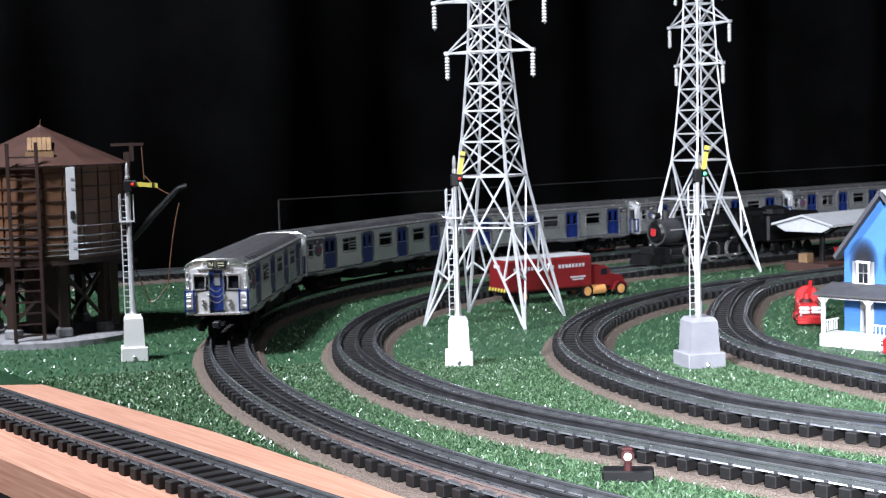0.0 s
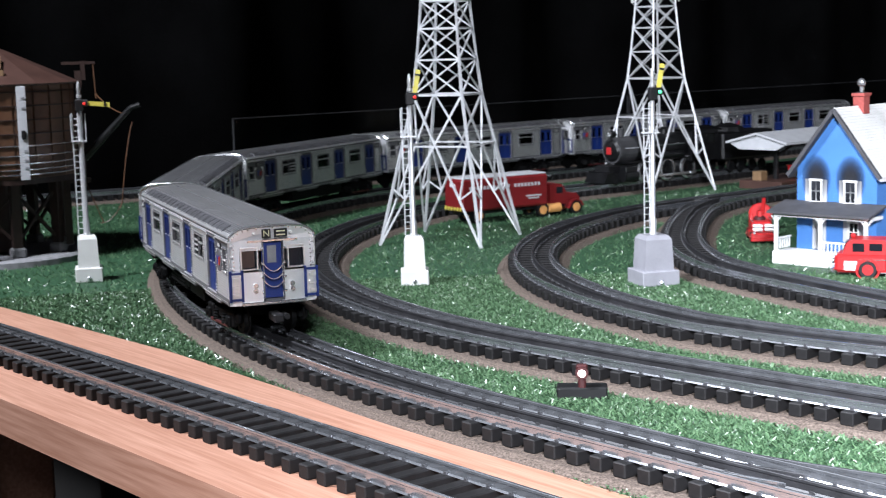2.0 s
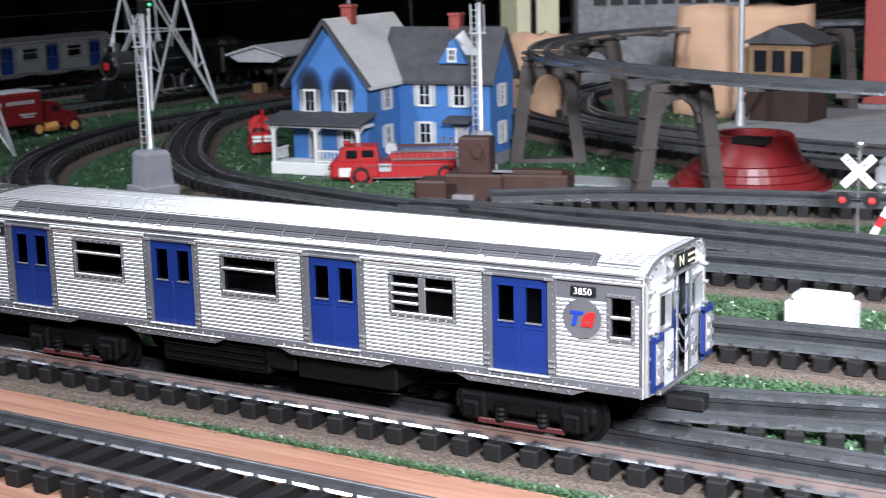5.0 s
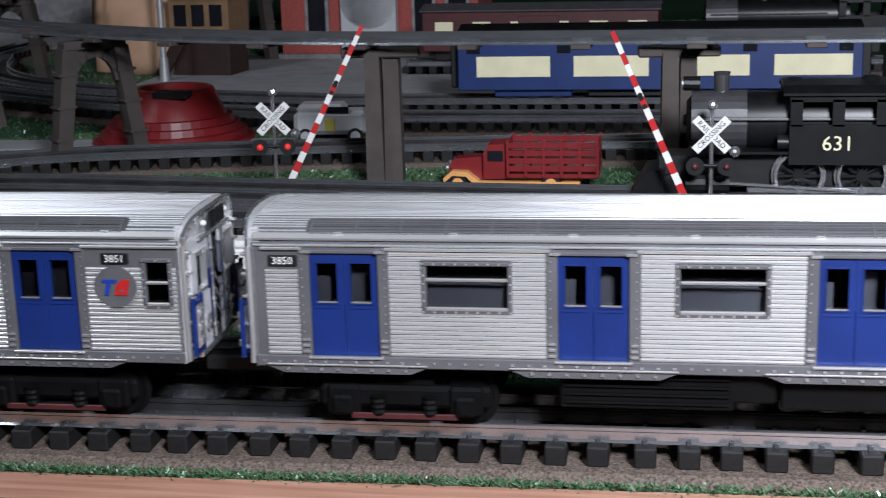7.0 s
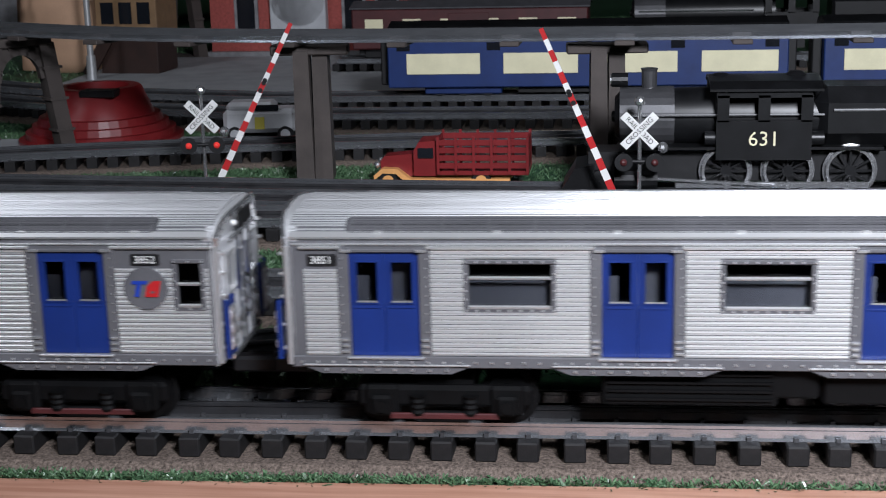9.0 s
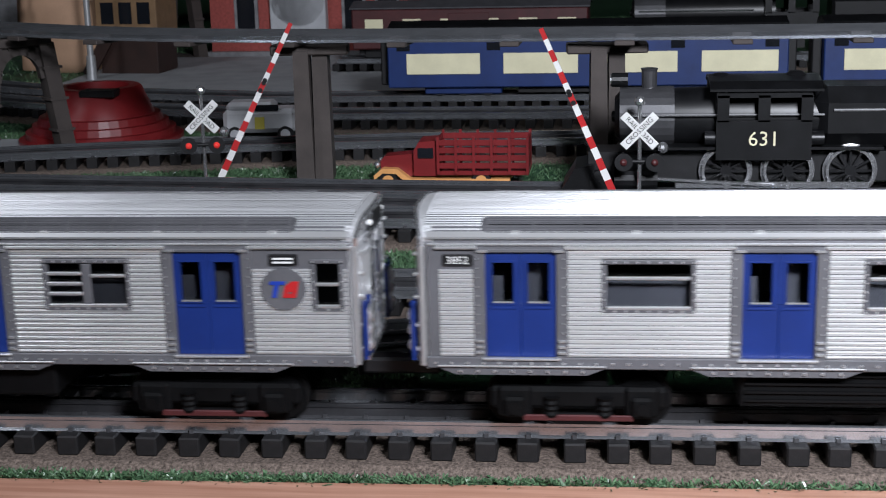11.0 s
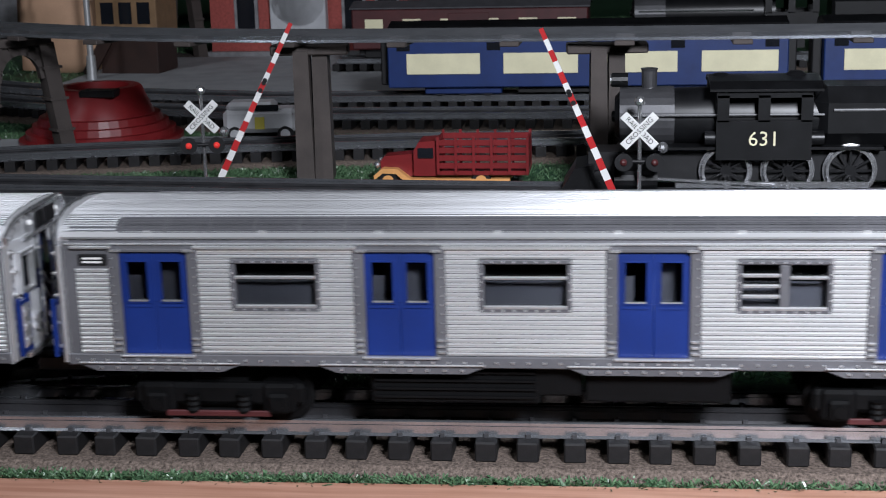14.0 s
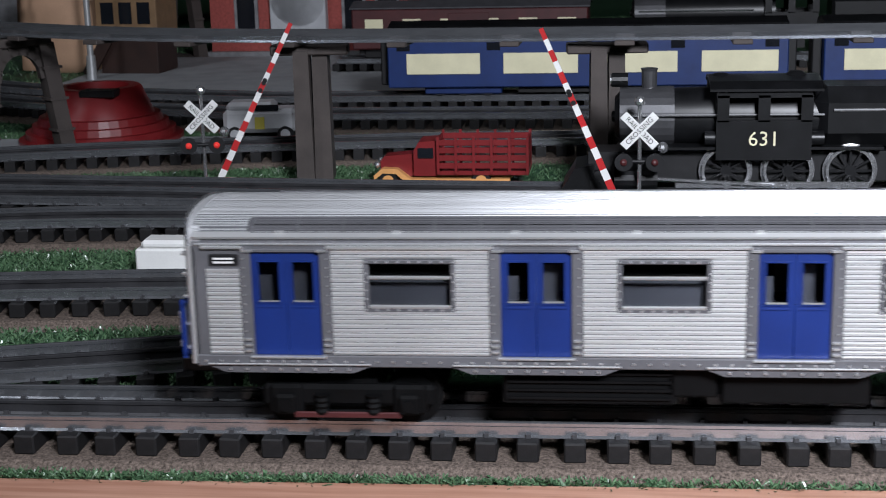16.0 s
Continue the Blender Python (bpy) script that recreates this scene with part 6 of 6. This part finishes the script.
def coach(m, label):
    th = thing("passenger_coach", label, "railway coach", m, "blue coaches")
    L, w = 0.355, 0.027
    part("body", Solid().box(0, 0, 0.049, L, 2 * w, 0.048, c=0.001), "coach_blue", th)
    part("roof", Solid().extrude([(-w, 0.073), (-w * 0.8, 0.079), (0, 0.083), (w * 0.8, 0.079), (w, 0.073)], "x", -L / 2, L / 2), "soot_black", th, "dark roof")
    for sd in (-1, 1):
        for k in range(4):
            part("window_band", Solid().box(-0.127 + k * 0.0875, sd * (w + 0.0004), 0.0465, 0.0665, 0.0012, 0.0185, c=0.0003), "cream", th, "cream window panel")
        for k in range(5):
            part("small_window", Solid().box(-0.163 + k * 0.0815, sd * (w + 0.0003), 0.062, 0.012, 0.001, 0.007), "window_dark", th)
    for e in (-1, 1):
        part("end_door", Solid().box(e * (L / 2 + 0.004), 0, 0.048, 0.009, 0.026, 0.044, c=0.001), "black", th, "black corridor end")
    for o in (-0.11, 0.11):
        part("bogie_frame", Solid().box(o, 0, 0.0225, 0.07, 0.042, 0.008, c=0.001), "coach_blue", th)
        for x in (-0.022, 0, 0.022):
            for sd in (-1, 1):
                wheel(th, o + x, sd * 0.018, 0.025, 0.0085, 0.004, "black", "coach_blue")
    part("underframe", Solid().box(0, 0, 0.023, 0.12, 0.036, 0.008), "black", th)
    return th


c1 = coach(pose(-0.036, 1.366, 0.0, 0, 0, 0.5), "dark blue passenger coach with cream window panels")
copy_thing(c1, pose(0.349, 1.369, 0, 0, 0, 0.5))
copy_thing(c1, pose(0.75, 1.372, 0, 0, 0, 0.5))


def freight_car(m, mat, label):
    th = thing("freight_car", label, "railway wagon", m, "standing wagons")
    b = Solid().box(0, 0, 0.05, 0.26, 0.054, 0.044, c=0.0015)
    part("body", b, mat, th)
    part("roof", Solid().extrude([(-0.028, 0.072), (0, 0.078), (0.028, 0.072), (0.028, 0.0735), (0, 0.0795), (-0.028, 0.0735)], "x", -0.132, 0.132), "roof_dark", th)
    for sd in (-1, 1):
        part("door", Solid().box(0, sd * 0.0275, 0.048, 0.045, 0.0016, 0.038, c=0.0004), mat, th)
        for k in range(6):
            part("window", Solid().box(-0.105 + k * 0.042 + (0.0 if k < 3 else 0.002), sd * 0.0272, 0.055, 0.02, 0.001, 0.012), "cream" if mat == "dark_red" else mat, th)
    for o in (-0.09, 0.09):
        part("bogie_frame", Solid().box(o, 0, 0.022, 0.055, 0.042, 0.008, c=0.001), "black", th)
        for x in (-0.017, 0.017):
            for sd in (-1, 1):
                wheel(th, o + x, sd * 0.018, 0.0245, 0.0082, 0.004, "black", "black")
    part("underframe", Solid().box(0, 0, 0.025, 0.25, 0.03, 0.006), "black", th)
    return th


T9 = Line([(-0.32, 1.658), (2.2, 1.62)])
track("far track in front of the brick station", T9)
freight_car(pose(-0.17, 1.656, 0, 0, 0, -1), "dark_red", "dark red passenger wagon with cream windows")
e3 = steam_engine(pose(0.04, 1.652, 0, 0, 0, 180), False)
for yy, mt in ((2.32, "dark_red"), (2.62, "truck_red"), (2.95, "silver")):
    freight_car(pose(-1.207, yy, 0, 0, 0, 90), mt, "wagon standing behind the station platform")


# ---- buildings and scenery ----
def station(m):
    th = thing("station_platform", "grey roofed open station platform with name board", "station", m)
    part("platform", Solid().box(0, 0, 0.006, 0.07, 0.28, 0.012, c=0.001), "brown_plastic", th, "brown platform deck")
    part("roof", Solid().extrude([(-0.05, 0.064), (-0.05, 0.067), (0, 0.08), (0.05, 0.067), (0.05, 0.064), (0, 0.077)], "y", -0.15, 0.17), "shutter", th, "grey gabled canopy roof")
    part("roof_end", Solid().extrude([(-0.046, 0.064), (0, 0.076), (0.046, 0.064), (0.03, 0.056), (-0.03, 0.056)], "y", -0.146, -0.143), "shutter", th)
    for y in (-0.1, 0.0, 0.1):
        part("post", Solid().box(0, y, 0.036, 0.006, 0.006, 0.05, c=0.0006).bar((0, y, 0.045), (0.03, y, 0.062), 0.003).bar((0, y, 0.045), (-0.03, y, 0.062), 0.003), "black", th)
        part("bench_seat", Solid().box(0.018, y + 0.03, 0.018, 0.014, 0.03, 0.003).box(0.011, y + 0.03, 0.025, 0.003, 0.03, 0.012), "red", th, "red platform bench")
    bd = part("name_board", Solid().box(0.049, -0.02, 0.0585, 0.002, 0.1, 0.014, c=0.0004), "black", th, "black station name board")
    lettering("name", "MIDDLETOWN STATION", 0.0072, "white", bd, pose(0.0502, -0.012, 0.0565, 90, 0, 90), "white station name")
    part("clock", Solid().rod((0.0495, -0.062, 0.0585), (0.0508, -0.062, 0.0585), 0.0052, n=16), "white", bd, "round clock face")
    part("crate", Solid().box(-0.01, -0.125, 0.018, 0.014, 0.016, 0.013, c=0.0005), "pale_wood", th)
    return th


station(pose(-1.325, 1.79, 0, 0, 0, 4))

cone = thing("red_footing", "round red stepped plastic footing standing on turf", "model base", pose(-0.437, 1.205, 0, 0, 0, 0))
part("steps", Solid().lathe([(0.068, 0), (0.068, 0.006), (0.062, 0.0065), (0.062, 0.012), (0.057, 0.0125), (0.056, 0.018), (0.052, 0.0185), (0.05, 0.024), (0.046, 0.0245)], n=40), "truck_red", cone, "stepped red skirt")
part("body", Solid().lathe([(0.047, 0.02), (0.036, 0.046), (0.034, 0.0475), (0.026, 0.0475), (0.026, 0.04)], n=40), "truck_red", cone, "red tapering drum", smooth=True)
part("recess", Solid().box(0.012, -0.03, 0.0452, 0.03, 0.016, 0.006, c=0.001), "black", cone, "dark slot")

pole = thing("flag_pole", "slim silver pole rising out of frame", "pole", pose(-0.585, 1.585, 0))
part("tube", Solid().rod((0, 0, 0), (0, 0, 0.03), 0.006, 0.005, 12).rod((0, 0, 0.03), (0, 0, 0.5), 0.0035, 0.003, 12), "mast", pole, smooth=True)


def brown_machine(m):
    th = thing("crane_base", "brown plastic trackside machine housing", "machine", m)
    part("lower_case", Solid().box(0.055, 0.018, 0.0125, 0.065, 0.044, 0.025, c=0.002).box(0.014, 0.016, 0.0095, 0.05, 0.04, 0.019, c=0.002), "brown_plastic", th)
    part("long_case", Solid().box(0.115, 0.02, 0.0125, 0.085, 0.04, 0.025, c=0.0015).box(0.12, 0.016, 0.026, 0.06, 0.018, 0.004, c=0.001), "brown_plastic", th)
    part("tower", Solid().box(0.052, 0.026, 0.038, 0.036, 0.026, 0.032, c=0.0015), "brown_plastic", th)
    part("winch", Solid().rod((0.056, 0.0125, 0.043), (0.056, 0.008, 0.043), 0.006, n=14), "brown_plastic", th)
    part("lever", Solid().box(0.045, -0.008, 0.006, 0.024, 0.01, 0.005, c=0.001).box(0.085, 0.008, 0.027, 0.022, 0.004, 0.002), "stone_grey", th, "grey metal lever")
    bl = Solid()
    for k in range(6):
        bl.rod((0.165 + k * 0.007, 0.01 + 0.004 * (k % 2), 0.0), (0.165 + k * 0.007, 0.01 + 0.004 * (k % 2), 0.009), 0.0016, n=6).rod((0.165 + k * 0.007, 0.01 + 0.004 * (k % 2), 0.009), (0.165 + k * 0.007, 0.01 + 0.004 * (k % 2), 0.011), 0.003, n=6)
    tagged(part("terminal", bl, "chrome", th, "small bright terminal screws"), kind="stuff")
    return th


brown_machine(pose(-0.655, 1.036, 0, 0, 0, 16) @ Matrix.Diagonal((0.76, 0.76, 0.98, 1)))

box = thing("relay_box", "small white trackside relay box on turf", "relay box", pose(-0.243, 0.778, 0, 0, 0, 0))
part("case", Solid().box(0, 0, 0.0085, 0.036, 0.018, 0.017, c=0.001), "white", box)
part("lid", Solid().box(0, 0, 0.019, 0.03, 0.016, 0.005, c=0.0018), "white", box)

dw = thing("dwarf_signal", "tiny red and black trackside signal lamp", "railway signal", facing(-0.628, 0.617))
part("base", Solid().box(0, 0.004, 0.004, 0.030, 0.014, 0.007, c=0.001), "black", dw)
part("post", Solid().box(0, 0, 0.0095, 0.0045, 0.0045, 0.007, c=0.001), "dark_red", dw)
part("head", Solid().rod((0, 0.003, 0.016), (0, -0.003, 0.016), 0.0038, n=14).box(0, 0.002, 0.0172, 0.0068, 0.005, 0.0068, c=0.001), "dark_red", dw)
part("lens", Solid().ball(0, -0.0032, 0.016, 0.0024, 10), "white_lamp", dw, "lit white lens")


def brick_station(m):
    th = thing("brick_station", "red brick station building with arched windows", "station building", m)
    part("wall", Solid().box(0, 0.05, 0.085, 0.25, 0.1, 0.17), "brick", th)
    part("entrance", Solid().box(-0.01, -0.006, 0.04, 0.07, 0.014, 0.08, c=0.001).lathe([(0.035, -0.007), (0.035, 0.007)], -0.01, -0.006, 0.074, 24, Matrix.Rotation(radians(90), 3, "X")), "shutter", th, "pale arched entrance bay")
    for x in (-0.078, 0.058, 0.1):
        wf = part("window", Solid().box(x, -0.001, 0.055, 0.03, 0.004, 0.06).lathe([(0.015, -0.002), (0.015, 0.002)], x, -0.001, 0.085, 20, Matrix.Rotation(radians(90), 3, "X")), "stone_grey", th, "arched stone window surround")
        part("pane", Solid().box(x, -0.0032, 0.055, 0.022, 0.002, 0.055), "window_dark", wf)
    part("plinth", Solid().box(0, 0.045, 0.004, 0.26, 0.11, 0.008), "stone_grey", th)
    return th


brick_station(pose(-0.388, 1.81, 0, 0, 0, -2))
pv = Solid().box(-0.38, 1.63, 0.002, 0.46, 0.32, 0.004, c=0.001)
tagged(part("pavement", pv, "pavement_grey"), "pale grey paved strip before the station", "pavement", kind="structure")
rd = Solid().box(-0.14, 1.2, 0.0015, 1.5, 0.045, 0.003, Matrix.Rotation(radians(3), 3, "Z"))
tagged(part("road", rd, "pavement_grey"), "grey road behind the crossing", "road", kind="structure")


def shack(m):
    th = thing("switch_tower", "small tan and brown wooden signal cabin", "signal cabin", m)
    part("lower_wall", Solid().box(0, 0, 0.024, 0.07, 0.055, 0.048, c=0.001), "tank_brown", th)
    part("upper_wall", Solid().box(0, 0, 0.07, 0.074, 0.058, 0.044, c=0.001), "pale_wood", th, "tan upper storey")
    for x in (-0.022, 0, 0.022):
        part("window", Solid().box(x, -0.0294, 0.072, 0.015, 0.0012, 0.024), "window_dark", th)
    part("roof", Solid().extrude([(-0.045, 0.092), (0, 0.112), (0.045, 0.092)], "y", -0.036, 0.036), "roof_dark", th)
    part("stairs", Solid().bar((-0.05, -0.032, 0.002), (-0.02, -0.032, 0.048), 0.004, 0.014), "tank_brown", th)
    return th


shack(pose(-0.555, 1.66, 0, 0, 0, -6))


def mill(m):
    th = thing("cream_tower", "cream wooden tower with narrow dark window", "tower", m)
    part("wall", Solid().box(0, 0, 0.12, 0.1, 0.09, 0.19, c=0.001), "cream", th)
    part("lower_wall", Solid().box(0, 0, 0.02, 0.104, 0.094, 0.04, c=0.001), "tank_brown", th)
    wn = part("window", Solid().box(-0.012, -0.0452, 0.115, 0.014, 0.002, 0.07, c=0.0005), "dark_red", th, "dark red narrow window")
    part("pane", Solid().box(-0.012, -0.0466, 0.115, 0.009, 0.001, 0.055), "window_dark", wn)
    part("roof", Solid().lathe([(0.08, 0.215), (0.001, 0.28)], n=4), "roof_dark", th)
    return th


mill(facing(-1.007, 1.88, 20) @ Matrix.Diagonal((0.62, 0.8, 1, 1)))
hg = thing("grey_shed", "grey shed with dark window bars", "shed", facing(-0.905, 1.95, 10))
part("wall", Solid().box(0.06, 0, 0.11, 0.24, 0.08, 0.22, c=0.001), "stone_grey", hg)
for k in range(9):
    part("window", Solid().box(-0.03 + k * 0.024, -0.0408, 0.16, 0.018, 0.0016, 0.075), "black", hg)


def rock(m, w, h):
    """A tall weathered card of peach plaster that stands behind the trestle, rounded at its edges."""
    th = thing("plaster_rock", "peach coloured plaster rock face behind the trestle", "rock", m)
    s = Solid()
    nx, nz = 14, 8
    for j in range(nz + 1):
        for i in range(nx + 1):
            u, v = i / nx, j / nz
            s.v.append(((u - 0.5) * w * (1 - 0.12 * v), -0.03 * math.sin(math.pi * u) + 0.008 * math.sin(7 * u + 5 * v), h * v))
    for j in range(nz):
        for i in range(nx):
            a = j * (nx + 1) + i
            s.f.append((a, a + 1, a + nx + 2, a + nx + 1))
    ob = part("face", s, "peach", th, smooth=True)
    so = ob.modifiers.new("thick", "SOLIDIFY")
    so.thickness = 0.03
    so.offset = 0
    return th


rock(facing(-0.86, 1.63), 0.055, 0.1)
rock(facing(-0.63, 1.72), 0.16, 0.13)

rs = thing("orange_lights", "cluster of small glowing orange lamps", "lamp cluster", facing(-1.32, 2.35))
part("pole", Solid().rod((0, 0, 0), (0, 0, 0.155), 0.002, n=8), "black", rs)
for k in range(4):
    part("bulb", Solid().ball(-0.006 + 0.004 * k, 0, 0.155 + 0.0045 * k, 0.003, 8), "orange_lamp", rs, "glowing orange bulb")

# clear guard along the outer edge
M["clear"] = bpy.data.materials.new("clear_sheet")
M["clear"].use_nodes = True
cb_ = M["clear"].node_tree.nodes["Principled BSDF"]
cb_.inputs["Transmission Weight"].default_value, cb_.inputs["Roughness"].default_value, cb_.inputs["IOR"].default_value = 1.0, 0.03, 1.1
for y0, y1 in ((1.06, 1.83), (1.835, 2.7), (2.705, 3.6)):
    gd = tagged(part("guard_panel", Solid().box(-1.735, (y0 + y1) / 2, 0.06, 0.002, y1 - y0, 0.12), "clear"), "thin clear plastic guard panel beside the track", "guard panel", "clear guard panels")
    gd.visible_shadow = False
    part("edge_strip", Solid().box(-1.735, (y0 + y1) / 2, 0.1206, 0.0022, y1 - y0, 0.0008), "graphite", gd, "thin dull panel edge")
    for ye in (y0, y1):
        part("edge_strip", Solid().box(-1.735, ye, 0.06, 0.0024, 0.0014, 0.119), "graphite", gd, "thin dull panel edge")

# fittings under the plank
for px_, pr in ((-0.93, 0.016), (-0.86, 0.012)):
    lp = Solid().rod((px_, 0.47, -0.6), (px_, 0.47, -0.05), pr, n=14).rod((px_, 0.47, -0.052), (px_, 0.47, -0.04), pr * 1.35, n=14)
    tagged(part("pipe", lp, "black"), "black pipe standing under the bench", "pipe")


motions()
